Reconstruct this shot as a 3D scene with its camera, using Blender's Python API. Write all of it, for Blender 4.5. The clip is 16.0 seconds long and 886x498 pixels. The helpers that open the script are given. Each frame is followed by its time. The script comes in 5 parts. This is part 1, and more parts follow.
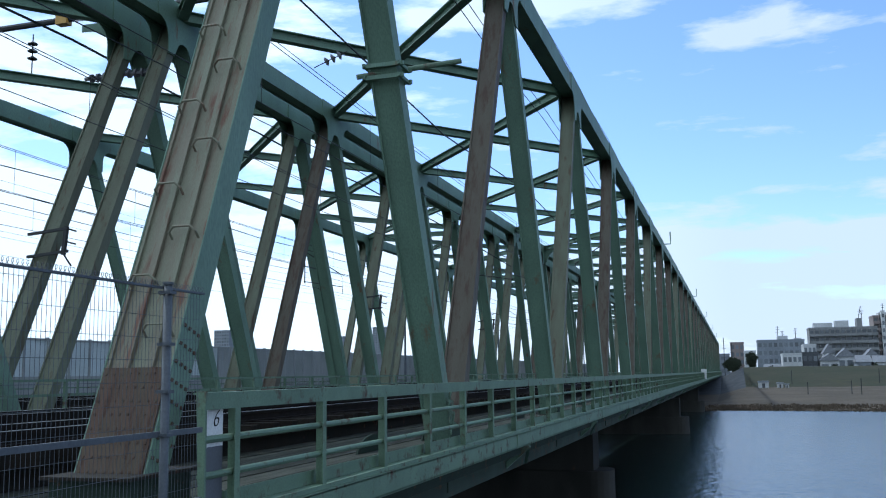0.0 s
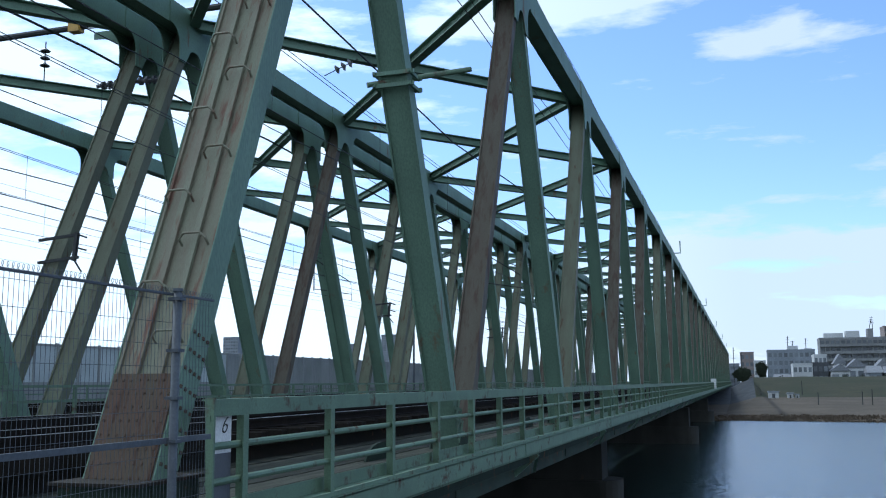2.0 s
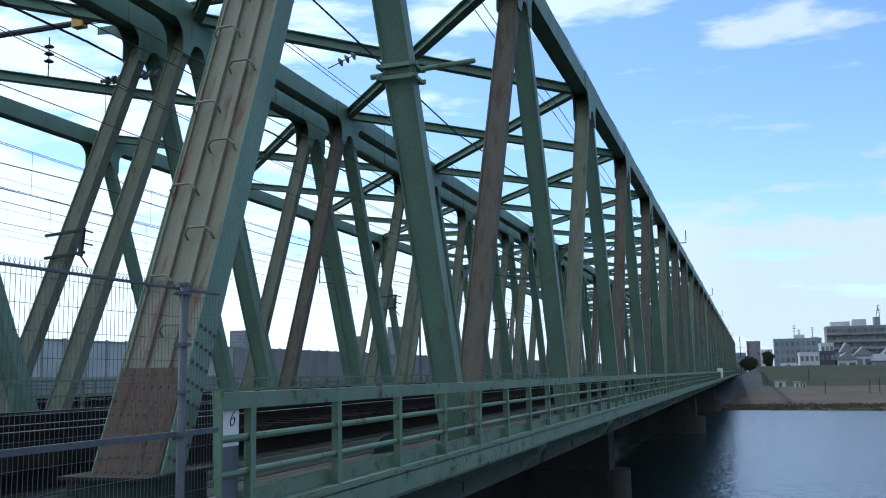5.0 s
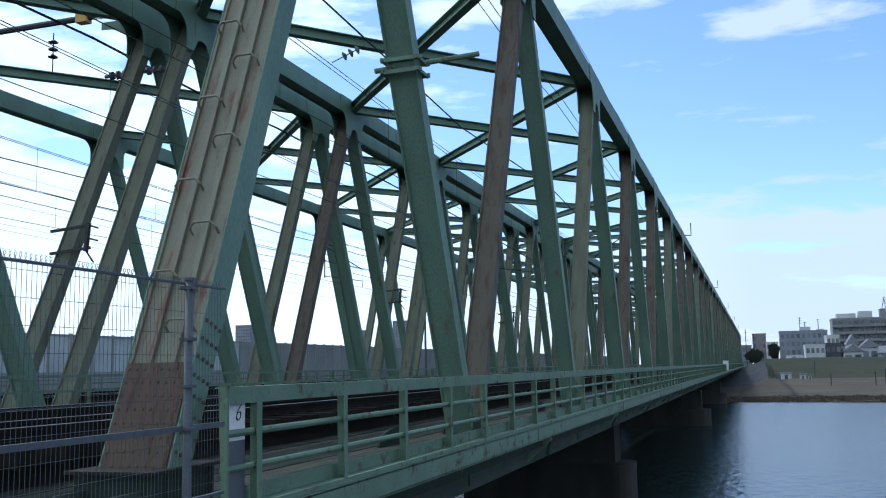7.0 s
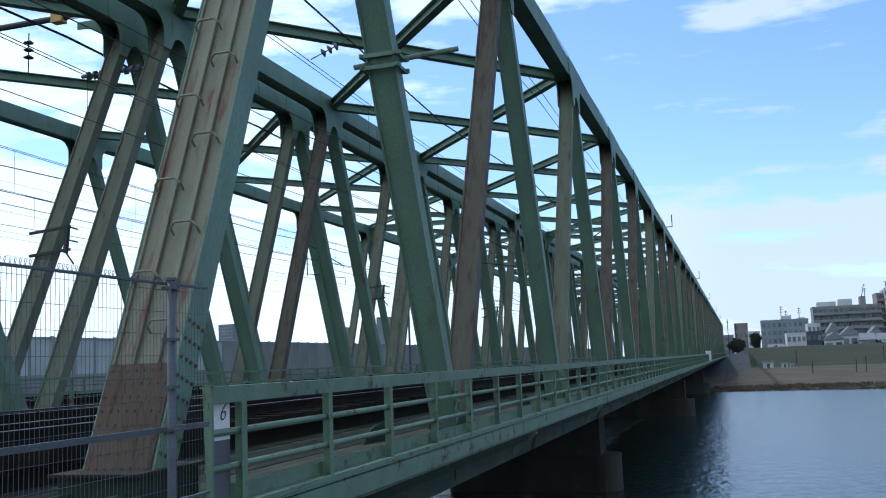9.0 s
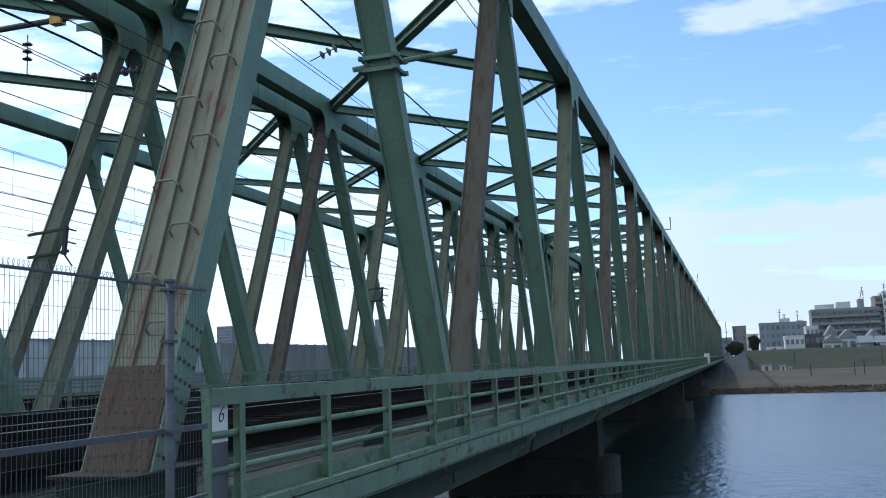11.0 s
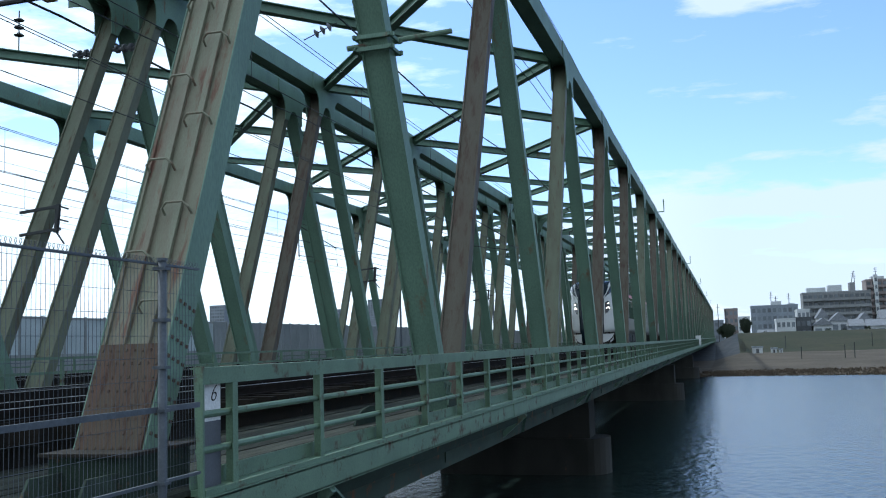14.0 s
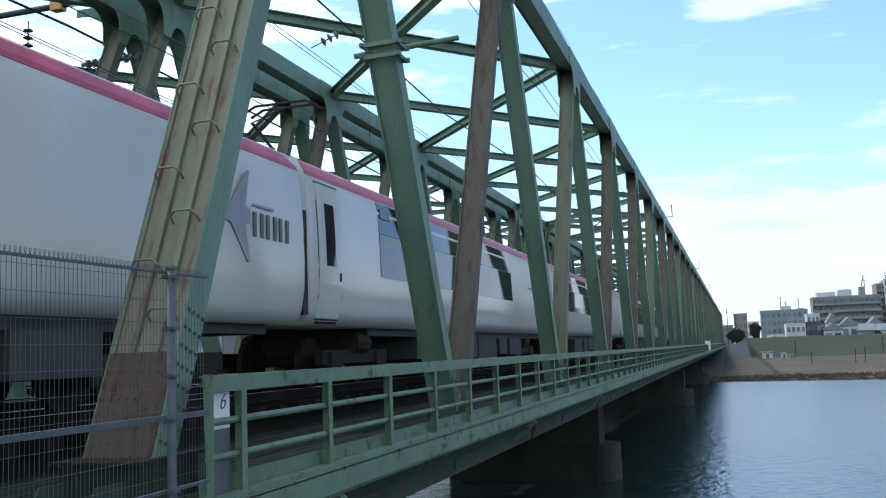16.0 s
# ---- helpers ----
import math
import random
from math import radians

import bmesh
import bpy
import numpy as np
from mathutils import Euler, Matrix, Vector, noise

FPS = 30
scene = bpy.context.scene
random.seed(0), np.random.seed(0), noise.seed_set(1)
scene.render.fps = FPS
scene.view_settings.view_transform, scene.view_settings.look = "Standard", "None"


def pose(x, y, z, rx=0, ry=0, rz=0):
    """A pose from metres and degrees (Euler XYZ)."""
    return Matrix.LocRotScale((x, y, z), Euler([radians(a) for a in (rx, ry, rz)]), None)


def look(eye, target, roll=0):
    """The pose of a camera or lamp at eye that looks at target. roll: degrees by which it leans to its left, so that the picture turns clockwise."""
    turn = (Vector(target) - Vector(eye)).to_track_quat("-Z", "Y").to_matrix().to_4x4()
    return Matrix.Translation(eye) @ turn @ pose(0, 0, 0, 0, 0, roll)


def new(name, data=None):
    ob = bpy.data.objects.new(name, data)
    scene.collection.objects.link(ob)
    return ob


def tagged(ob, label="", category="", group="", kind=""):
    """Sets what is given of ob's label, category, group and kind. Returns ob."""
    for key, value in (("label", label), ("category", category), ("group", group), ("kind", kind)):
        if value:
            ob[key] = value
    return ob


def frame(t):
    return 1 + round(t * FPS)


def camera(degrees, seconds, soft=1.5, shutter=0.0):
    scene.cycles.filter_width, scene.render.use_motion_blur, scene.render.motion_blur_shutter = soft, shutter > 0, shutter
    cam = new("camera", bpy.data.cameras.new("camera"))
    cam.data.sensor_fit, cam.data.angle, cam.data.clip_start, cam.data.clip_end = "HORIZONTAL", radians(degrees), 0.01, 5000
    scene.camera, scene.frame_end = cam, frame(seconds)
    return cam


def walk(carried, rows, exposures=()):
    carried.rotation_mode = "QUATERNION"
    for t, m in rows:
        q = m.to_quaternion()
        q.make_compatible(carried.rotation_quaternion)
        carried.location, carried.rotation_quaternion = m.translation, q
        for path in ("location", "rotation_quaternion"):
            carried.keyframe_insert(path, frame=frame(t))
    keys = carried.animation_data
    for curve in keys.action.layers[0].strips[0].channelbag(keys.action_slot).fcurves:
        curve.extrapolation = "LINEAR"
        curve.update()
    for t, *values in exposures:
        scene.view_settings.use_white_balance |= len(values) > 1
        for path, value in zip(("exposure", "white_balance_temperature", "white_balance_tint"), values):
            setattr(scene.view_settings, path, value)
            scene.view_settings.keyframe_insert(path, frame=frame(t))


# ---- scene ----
EYE = (0.0, 0.0, 0.5)          # z = 0 is the top of the rails
cam = camera(50.5, 16.0, soft=1.1)


def aim(yaw, pitch, lean):
    """A pose at EYE: degrees left of the bridge's axis, degrees up, degrees of lean to the right."""
    a, b = radians(yaw), radians(pitch)
    way = Vector((-math.sin(a) * math.cos(b), math.cos(a) * math.cos(b), math.sin(b)))
    return look(EYE, Vector(EYE) + 10 * way, -lean)


# seconds, yaw, pitch, lean
PATH = [
    (0.0, 16.96, 7.64, 0.82),
    (0.5, 16.92, 7.66, 0.21),
    (1.0, 17.35, 7.89, 0.62),
    (1.5, 17.46, 8.08, 0.30),
    (2.0, 17.52, 8.13, 0.46),
    (2.5, 17.46, 7.71, -0.09),
    (3.0, 17.20, 7.65, -0.03),
    (3.5, 17.27, 7.67, 0.37),
    (6.0, 18.08, 7.34, 1.06),
    (6.5, 18.33, 7.11, 0.96),
    (7.0, 18.16, 7.26, 1.16),
    (7.5, 17.86, 7.30, 2.35),
    (8.0, 17.58, 7.50, 2.45),
    (8.5, 17.28, 7.37, 2.16),
    (9.0, 17.09, 6.95, 2.27),
    (11.5, 16.92, 7.09, 2.14),
    (12.0, 16.71, 6.60, 2.17),
    (12.5, 16.58, 6.19, 2.39),
    (13.0, 16.50, 6.20, 2.12),
    (13.5, 16.55, 5.73, 1.84),
    (14.0, 16.63, 5.89, 1.82),
    (14.5, 16.72, 5.98, 1.95),
    (15.0, 16.75, 6.04, 1.92),
    (15.5, 16.83, 6.09, 2.07),
    (16.0, 17.11, 6.31, 2.12)]
walk(cam, [(t, aim(*turn)) for t, *turn in PATH], [(0.0, 0.68, 5480, 5), (9.0, 0.68, 5530, 5), (12.0, 0.74, 5630, 4), (13.5, 0.80, 5670, 3), (15.2, 0.84, 5690, 3), (15.7, 0.98, 5780, 3), (16.0, 1.10, 5880, 3)])

# ---- light ----
SUN_EL, SUN_AZ = 50.0, -62.0      # degrees; azimuth from the bridge's axis (+Y), negative to the left
# banks of cloud: direction of the middle, direction of one end, half width, thickness
CLOUDS = [((-0.115, 0.922, 0.378), (0.060, 0.927, 0.374), 0.034, 0.42),
          ((-0.022, 0.945, 0.325), (0.130, 0.936, 0.343), 0.019, 0.31),
          ((0.050, 0.942, 0.335), (0.150, 0.934, 0.325), 0.022, 0.27),
          ((-0.030, 0.954, 0.298), (0.055, 0.955, 0.294), 0.011, 0.30),
          ((-0.045, 0.993, 0.110), (0.030, 0.995, 0.095), 0.055, 0.30),
          ((0.140, 0.984, 0.120), (0.300, 0.948, 0.150), 0.055, 0.36),
          ((0.060, 0.989, 0.135), (0.072, 0.988, 0.135), 0.010, 0.32)]
world = bpy.data.worlds.new("sky")
scene.world = world
world.use_nodes = True


def build_world():
    nt = world.node_tree
    nt.nodes.clear()
    N = nt.nodes.new
    out, bg = N("ShaderNodeOutputWorld"), N("ShaderNodeBackground")
    sky = N("ShaderNodeTexSky")
    sky.sky_type, sky.sun_disc = "NISHITA", False
    sky.sun_elevation, sky.sun_rotation = radians(SUN_EL), radians(SUN_AZ)
    sky.air_density, sky.dust_density, sky.ozone_density = 1.0, 0.3, 3.5
    co, sep = N("ShaderNodeTexCoord"), N("ShaderNodeSeparateXYZ")
    nt.links.new(co.outputs["Generated"], sep.inputs[0])

    def calc(op, a, b=None, clamp=False):
        n = N("ShaderNodeMath")
        n.operation, n.use_clamp = op, clamp
        for i, v in enumerate((a, b)):
            if v is None:
                continue
            if isinstance(v, (int, float)):
                n.inputs[i].default_value = v
            else:
                nt.links.new(v, n.inputs[i])
        return n.outputs[0]

    # clouds lie on a plane above: streaks high up, heaps lower down
    den = calc("ADD", calc("MAXIMUM", sep.outputs[2], 0.0), 0.22)
    px, py = calc("DIVIDE", sep.outputs[0], den), calc("DIVIDE", sep.outputs[1], den)
    comb = N("ShaderNodeCombineXYZ")
    nt.links.new(px, comb.inputs[0])
    nt.links.new(calc("MULTIPLY", py, 1.9), comb.inputs[1])
    noise_a = N("ShaderNodeTexNoise")
    noise_a.inputs["Scale"].default_value, noise_a.inputs["Detail"].default_value = 2.6, 8.0
    noise_a.inputs["Roughness"].default_value, noise_a.inputs["Distortion"].default_value = 0.56, 0.35
    mp = N("ShaderNodeMapping")
    mp.inputs["Location"].default_value = (1.35, 0.4, 2.0)
    nt.links.new(comb.outputs[0], mp.inputs[0])
    nt.links.new(mp.outputs[0], noise_a.inputs["Vector"])
    # thicker towards the sun's side and towards the horizon
    low = calc("SUBTRACT", 0.54, calc("MULTIPLY", sep.outputs[2], 2.55))
    side = calc("MULTIPLY", calc("ADD", sep.outputs[0], 0.12), -0.75)
    bias = calc("ADD", calc("MAXIMUM", low, 0.0), calc("MAXIMUM", side, 0.0))
    # broken cloud overhead and behind
    bias = calc("ADD", bias, calc("MAXIMUM", calc("MULTIPLY", calc("SUBTRACT", 0.55, sep.outputs[1]), 0.8), 0.0))
    bias = calc("ADD", bias, calc("MAXIMUM", calc("MULTIPLY", calc("SUBTRACT", sep.outputs[2], 0.5), 0.5), 0.0))

    # streaks drawn out along the high wind
    fine = N("ShaderNodeTexNoise")
    fine.inputs["Scale"].default_value, fine.inputs["Detail"].default_value, fine.inputs["Roughness"].default_value = 9.0, 7.0, 0.6
    stretch = N("ShaderNodeMapping")
    stretch.inputs["Scale"].default_value = (0.8, 1.0, 3.4)
    stretch.inputs["Rotation"].default_value = (0, 0.16, 0)
    nt.links.new(co.outputs["Generated"], stretch.inputs[0])
    nt.links.new(stretch.outputs[0], fine.inputs["Vector"])
    wisp = calc("MULTIPLY", calc("SUBTRACT", fine.outputs["Fac"], 0.5), 1.25)

    def bank(way, end, wide, amount):
        """A drawn-out bank of cloud about that direction, reaching to the end's direction."""
        mid, tip = Vector(way).normalized(), Vector(end).normalized()
        along = tip - mid
        reach = along.length
        along.normalize()
        across = along.cross(mid).normalized()
        off = N("ShaderNodeVectorMath")
        off.operation = "SUBTRACT"
        nt.links.new(co.outputs["Generated"], off.inputs[0])
        off.inputs[1].default_value = mid
        squares = []
        for axis, size in ((along, reach), (across, wide), (mid, 0.5)):
            dot = N("ShaderNodeVectorMath")
            dot.operation = "DOT_PRODUCT"
            nt.links.new(off.outputs[0], dot.inputs[0])
            dot.inputs[1].default_value = axis / size
            squares.append(calc("POWER", calc("ABSOLUTE", dot.outputs["Value"]), 2.0))
        d = calc("SQRT", calc("ADD", calc("ADD", squares[0], squares[1]), squares[2]))
        return calc("MULTIPLY", calc("MAXIMUM", calc("SUBTRACT", 1.0, calc("MULTIPLY", d, 0.8)), 0.0), amount)

    for way, end, wide, amount in CLOUDS:
        bias = calc("ADD", bias, bank(way, end, wide, amount))
    bias = calc("ADD", bias, wisp)
    dens = calc("SUBTRACT", calc("ADD", noise_a.outputs["Fac"], bias), 0.66)
    fac = calc("MULTIPLY", dens, 4.3, True)
    mix = N("ShaderNodeMix")
    mix.data_type = "RGBA"
    nt.links.new(calc("MULTIPLY", fac, 0.94), mix.inputs["Factor"])
    deep = N("ShaderNodeMix")
    deep.data_type, deep.blend_type = "RGBA", "MULTIPLY"
    deep.inputs["Factor"].default_value = 1.0
    deep.inputs[7].default_value = (0.96, 0.90, 0.98, 1)
    nt.links.new(sky.outputs[0], deep.inputs[6])
    nt.links.new(deep.outputs[2], mix.inputs[6])
    # cloud is brighter on the sun's side
    tone = N("ShaderNodeMix")
    tone.data_type = "RGBA"
    rear = calc("MAXIMUM", calc("SUBTRACT", 0.6, sep.outputs[1]), 0.0)
    nt.links.new(calc("ADD", calc("MULTIPLY", sep.outputs[0], -2.4), calc("MULTIPLY", rear, 1.5), True), tone.inputs["Factor"])
    tone.inputs[6].default_value = (3.85, 4.15, 4.72, 1)
    tone.inputs[7].default_value = (5.6, 6.1, 6.5, 1)
    nt.links.new(tone.outputs[2], mix.inputs[7])
    nt.links.new(mix.outputs[2], bg.inputs[0])
    bg.inputs[1].default_value = 0.127
    nt.links.new(bg.outputs[0], out.inputs[0])


build_world()
sun = new("sun", bpy.data.lights.new("sun", "SUN"))
sun.data.energy, sun.data.angle, sun.data.color = 1.5, radians(2.5), (1.0, 0.95, 0.87)
_a, _e = radians(SUN_AZ), radians(SUN_EL)
_to = Vector((math.sin(_a) * math.cos(_e), math.cos(_a) * math.cos(_e), math.sin(_e)))
sun.matrix_world = look(_to * 50, (0, 0, 0))


# ---- materials ----
def material(name, colour, rough=0.6, metal=0.0, second=None, spread=0.5, scale=3.0, rust=0.0,
             rust_colour=(0.13, 0.062, 0.035), streak=(1, 1, 1), bump=0.15, fine=60.0, spec=0.5, vary=0.0, grain=0.6):
    """Paint or stone: two tones at two scales, rust or dirt of its own shape, fine relief."""
    m = bpy.data.materials.new(name)
    m.use_nodes = True
    nt = m.node_tree
    N, L = nt.nodes.new, nt.links.new
    bsdf = nt.nodes["Principled BSDF"]
    co = N("ShaderNodeTexCoord")
    mp = N("ShaderNodeMapping")
    mp.inputs["Scale"].default_value = streak
    geo = N("ShaderNodeNewGeometry")
    L(geo.outputs["Position"] if vary == 0 else co.outputs["Object"], mp.inputs[0])
    info = N("ShaderNodeObjectInfo")
    shift = N("ShaderNodeVectorMath")
    shift.operation = "ADD"
    mul = N("ShaderNodeMath")
    mul.operation = "MULTIPLY"
    mul.inputs[1].default_value = 37.0
    L(info.outputs["Random"], mul.inputs[0])
    L(mp.outputs[0], shift.inputs[0])
    L(mul.outputs[0], shift.inputs[1])
    big, small = N("ShaderNodeTexNoise"), N("ShaderNodeTexNoise")
    big.inputs["Scale"].default_value, big.inputs["Detail"].default_value = scale, 6
    small.inputs["Scale"].default_value, small.inputs["Detail"].default_value = fine, 3
    for n in (big, small):
        L(shift.outputs[0], n.inputs["Vector"])
    second = second or tuple(c * 0.72 for c in colour)

    def mixer(fac, a, b):
        n = N("ShaderNodeMix")
        n.data_type = "RGBA"
        L(fac, n.inputs["Factor"])
        for i, v in ((6, a), (7, b)):
            if isinstance(v, tuple):
                n.inputs[i].default_value = (*v, 1)
            else:
                L(v, n.inputs[i])
        return n.outputs[2]

    def ramp(fac, lo, hi):
        n = N("ShaderNodeMapRange")
        n.inputs[1].default_value, n.inputs[2].default_value = lo, hi
        L(fac, n.inputs[0])
        return n.outputs[0]

    col = mixer(ramp(big.outputs["Fac"], 0.5 - spread * 0.35, 0.5 + spread * 0.35), colour, second)
    col = mixer(ramp(small.outputs["Fac"], 0.35, 1.1), col, tuple(c * grain for c in second))
    if vary:
        hsv = N("ShaderNodeHueSaturation")
        v = N("ShaderNodeMapRange")
        v.inputs[3].default_value, v.inputs[4].default_value = 1 - vary, 1 + vary
        L(info.outputs["Random"], v.inputs[0])
        L(v.outputs[0], hsv.inputs["Value"])
        L(col, hsv.inputs["Color"])
        col = hsv.outputs[0]
    bsdf.inputs["Roughness"].default_value = rough
    if rust > 0:
        patch = N("ShaderNodeTexNoise")
        patch.inputs["Scale"].default_value, patch.inputs["Detail"].default_value = scale * 1.7, 9
        patch.inputs["Roughness"].default_value = 0.68
        off = N("ShaderNodeVectorMath")
        off.operation = "ADD"
        off.inputs[1].default_value = (7.3, 1.1, 4.2)
        L(shift.outputs[0], off.inputs[0])
        L(off.outputs[0], patch.inputs["Vector"])
        amount = ramp(patch.outputs["Fac"], 0.68 - rust * 0.36, 0.80 - rust * 0.36)
        dark = mixer(ramp(small.outputs["Fac"], 0.3, 0.8), rust_colour, tuple(c * 1.4 for c in rust_colour))
        col = mixer(amount, col, dark)
        r = N("ShaderNodeMapRange")
        r.inputs[3].default_value, r.inputs[4].default_value = rough, 0.9
        L(amount, r.inputs[0])
        L(r.outputs[0], bsdf.inputs["Roughness"])
    L(col, bsdf.inputs["Base Color"])
    bsdf.inputs["Metallic"].default_value = metal
    bsdf.inputs["Specular IOR Level"].default_value = spec
    if bump > 0:
        b = N("ShaderNodeBump")
        b.inputs["Strength"].default_value, b.inputs["Distance"].default_value = bump, 0.01
        L(small.outputs["Fac"], b.inputs["Height"])
        L(b.outputs[0], bsdf.inputs["Normal"])
    return m


def glow(name, colour, power):
    m = bpy.data.materials.new(name)
    m.use_nodes = True
    b = m.node_tree.nodes["Principled BSDF"]
    b.inputs["Base Color"].default_value = (*colour, 1)
    b.inputs["Emission Color"].default_value = (*colour, 1)
    b.inputs["Emission Strength"].default_value = power
    return m


GREEN = material("green_bridge_paint", (0.160, 0.250, 0.184), 0.58, second=(0.118, 0.184, 0.138), rust=0.22, scale=1.3, streak=(1, 1, 0.35), fine=45, spec=0.3)
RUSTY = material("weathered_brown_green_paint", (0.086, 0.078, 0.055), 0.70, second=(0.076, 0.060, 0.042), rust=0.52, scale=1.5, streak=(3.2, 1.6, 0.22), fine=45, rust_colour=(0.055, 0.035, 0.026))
OLIVE = material("dull_olive_bridge_paint", (0.134, 0.152, 0.104), 0.62, second=(0.106, 0.108, 0.074), rust=0.34, scale=1.5, streak=(3.2, 1.6, 0.22), fine=45, rust_colour=(0.070, 0.046, 0.030), spec=0.3)
POST = material("rust_streaked_post_paint", (0.178, 0.192, 0.130), 0.66, second=(0.168, 0.148, 0.104), rust=0.40, scale=1.6, streak=(4.0, 1.6, 0.18), fine=45, rust_colour=(0.120, 0.066, 0.046))
PALE = material("pale_green_rail_paint", (0.138, 0.212, 0.142), 0.6, second=(0.108, 0.164, 0.112), rust=0.34, scale=2.2, fine=70, rust_colour=(0.065, 0.040, 0.028), spec=0.3)
PLANK = material("grey_walkway_boards", (0.062, 0.066, 0.053), 0.95, second=(0.022, 0.024, 0.019), scale=2.2, streak=(7, 0.6, 1), vary=0.35, spec=0.1)
BROWN = material("brown_rusted_plate", (0.110, 0.066, 0.050), 0.85, second=(0.088, 0.076, 0.054), rust=0.45, scale=2.5, streak=(3, 1.5, 0.4), rust_colour=(0.050, 0.030, 0.022), spec=0.15)
# rust-spotted green of the low steelwork, shade under the walkway put into it
CHORD_SHADE = material("shaded_chord_paint", (0.060, 0.085, 0.066), 0.75, second=(0.040, 0.052, 0.042), rust=0.35, scale=1.3, spec=0.1)
# bridge green with shade put into the colour, and rust over it
DUSK = material("shaded_dark_green_paint", (0.034, 0.050, 0.038), 0.8, rust=0.3, scale=2, spec=0.1)
DARK = material("dark_rusting_steel", (0.024, 0.024, 0.022), 0.85, second=(0.034, 0.028, 0.022), rust=0.2, scale=2, spec=0.12)
SLEEPER = material("dark_timber_sleeper", (0.022, 0.019, 0.016), 0.95, scale=5, vary=0.3, spec=0.05)
RAIL = material("polished_rail_steel", (0.42, 0.41, 0.40), 0.28, metal=1.0, scale=8, bump=0.03)
RUSTRAIL = material("brown_rusted_rail_sides", (0.022, 0.017, 0.014), 0.9, second=(0.014, 0.012, 0.010), scale=6, spec=0.1)
WIRE = material("dark_overhead_wire", (0.025, 0.027, 0.030), 0.6, bump=0)
PORCELAIN = material("grey_porcelain", (0.13, 0.13, 0.14), 0.3, bump=0)
GALV = material("galvanised_fence_steel", (0.088, 0.100, 0.118), 0.55, scale=9, second=(0.066, 0.076, 0.090), spec=0.3)
# stained concrete, its tone lowered for the shade under the bridge
CONCRETE = material("shaded_stained_concrete", (0.058, 0.057, 0.052), 0.95, second=(0.030, 0.030, 0.027), spec=0.15, rust=0.12, scale=0.6, streak=(1, 1, 0.4))
BARRIER = material("grey_noise_barrier_panel", (0.27, 0.28, 0.28), 0.7, second=(0.21, 0.22, 0.22), scale=0.5, vary=0.10)
PINK = material("rose_red_roof_band", (0.50, 0.075, 0.115), 0.35, scale=2, spread=0.2, bump=0.02)
WHITE = material("white_train_paint", (0.49, 0.485, 0.46), 0.17, scale=0.5, second=(0.445, 0.44, 0.42), bump=0, fine=8, grain=0.97, vary=0.001)
GLASS = material("dark_tinted_train_glass", (0.008, 0.011, 0.016), 0.04, scale=1, bump=0, spec=0.5)
SCREEN = material("tinted_windscreen", (0.010, 0.018, 0.024), 0.12, scale=1, bump=0, spec=0.12)
MASK = material("black_gloss_nose_panel", (0.006, 0.013, 0.020), 0.06, scale=1, bump=0, spec=0.2)
GREYPRINT = material("grey_print", (0.075, 0.08, 0.095), 0.4, bump=0)
REDPRINT = material("red_print", (0.55, 0.05, 0.09), 0.4, bump=0)
SILVER = material("silver_letter_paint", (0.55, 0.57, 0.58), 0.4, bump=0)
SIGN = material("white_number_plate", (0.72, 0.73, 0.72), 0.5, scale=6, rust=0.08, second=(0.62, 0.63, 0.62))
BLACK = material("black_paint", (0.012, 0.012, 0.012), 0.5, bump=0, spec=0.2)
GEAR = material("grey_underfloor_casing", (0.060, 0.062, 0.060), 0.7, second=(0.040, 0.041, 0.039), rust=0.15, scale=2, spec=0.2)
LAMP = glow("headlamp", (1.0, 0.66, 0.46), 26.0)
EARTH = material("dark_embankment_gravel", (0.040, 0.038, 0.032), 0.95, second=(0.022, 0.021, 0.018), scale=1.2, bump=0.5, fine=25, spec=0.1)


# ---- mesh helpers ----
def cuboid(bm, x0, x1, y0, y1, z0, z1):
    v = [bm.verts.new((x, y, z)) for x in (x0, x1) for y in (y0, y1) for z in (z0, z1)]
    for f in ((0, 1, 3, 2), (4, 6, 7, 5), (0, 4, 5, 1), (2, 3, 7, 6), (0, 2, 6, 4), (1, 5, 7, 3)):
        bm.faces.new([v[i] for i in f])
    return v


def bar(bm, p, q, w, h, side=None):
    """A straight bar from p to q, w wide along side, h deep across it."""
    p, q = Vector(p), Vector(q)
    a = (q - p).normalized()
    if side is None:
        side = Vector((0, 0, 1)).cross(a)
        if side.length < 1e-3:
            side = Vector((1, 0, 0))
    s = Vector(side)
    s = (s - a * s.dot(a)).normalized()
    n = a.cross(s)
    v = [bm.verts.new(o + s * (i * w / 2) + n * (j * h / 2)) for o in (p, q) for i, j in ((-1, -1), (1, -1), (1, 1), (-1, 1))]
    for f in ((3, 2, 1, 0), (4, 5, 6, 7), (0, 1, 5, 4), (1, 2, 6, 5), (2, 3, 7, 6), (3, 0, 4, 7)):
        bm.faces.new([v[i] for i in f])
    return v


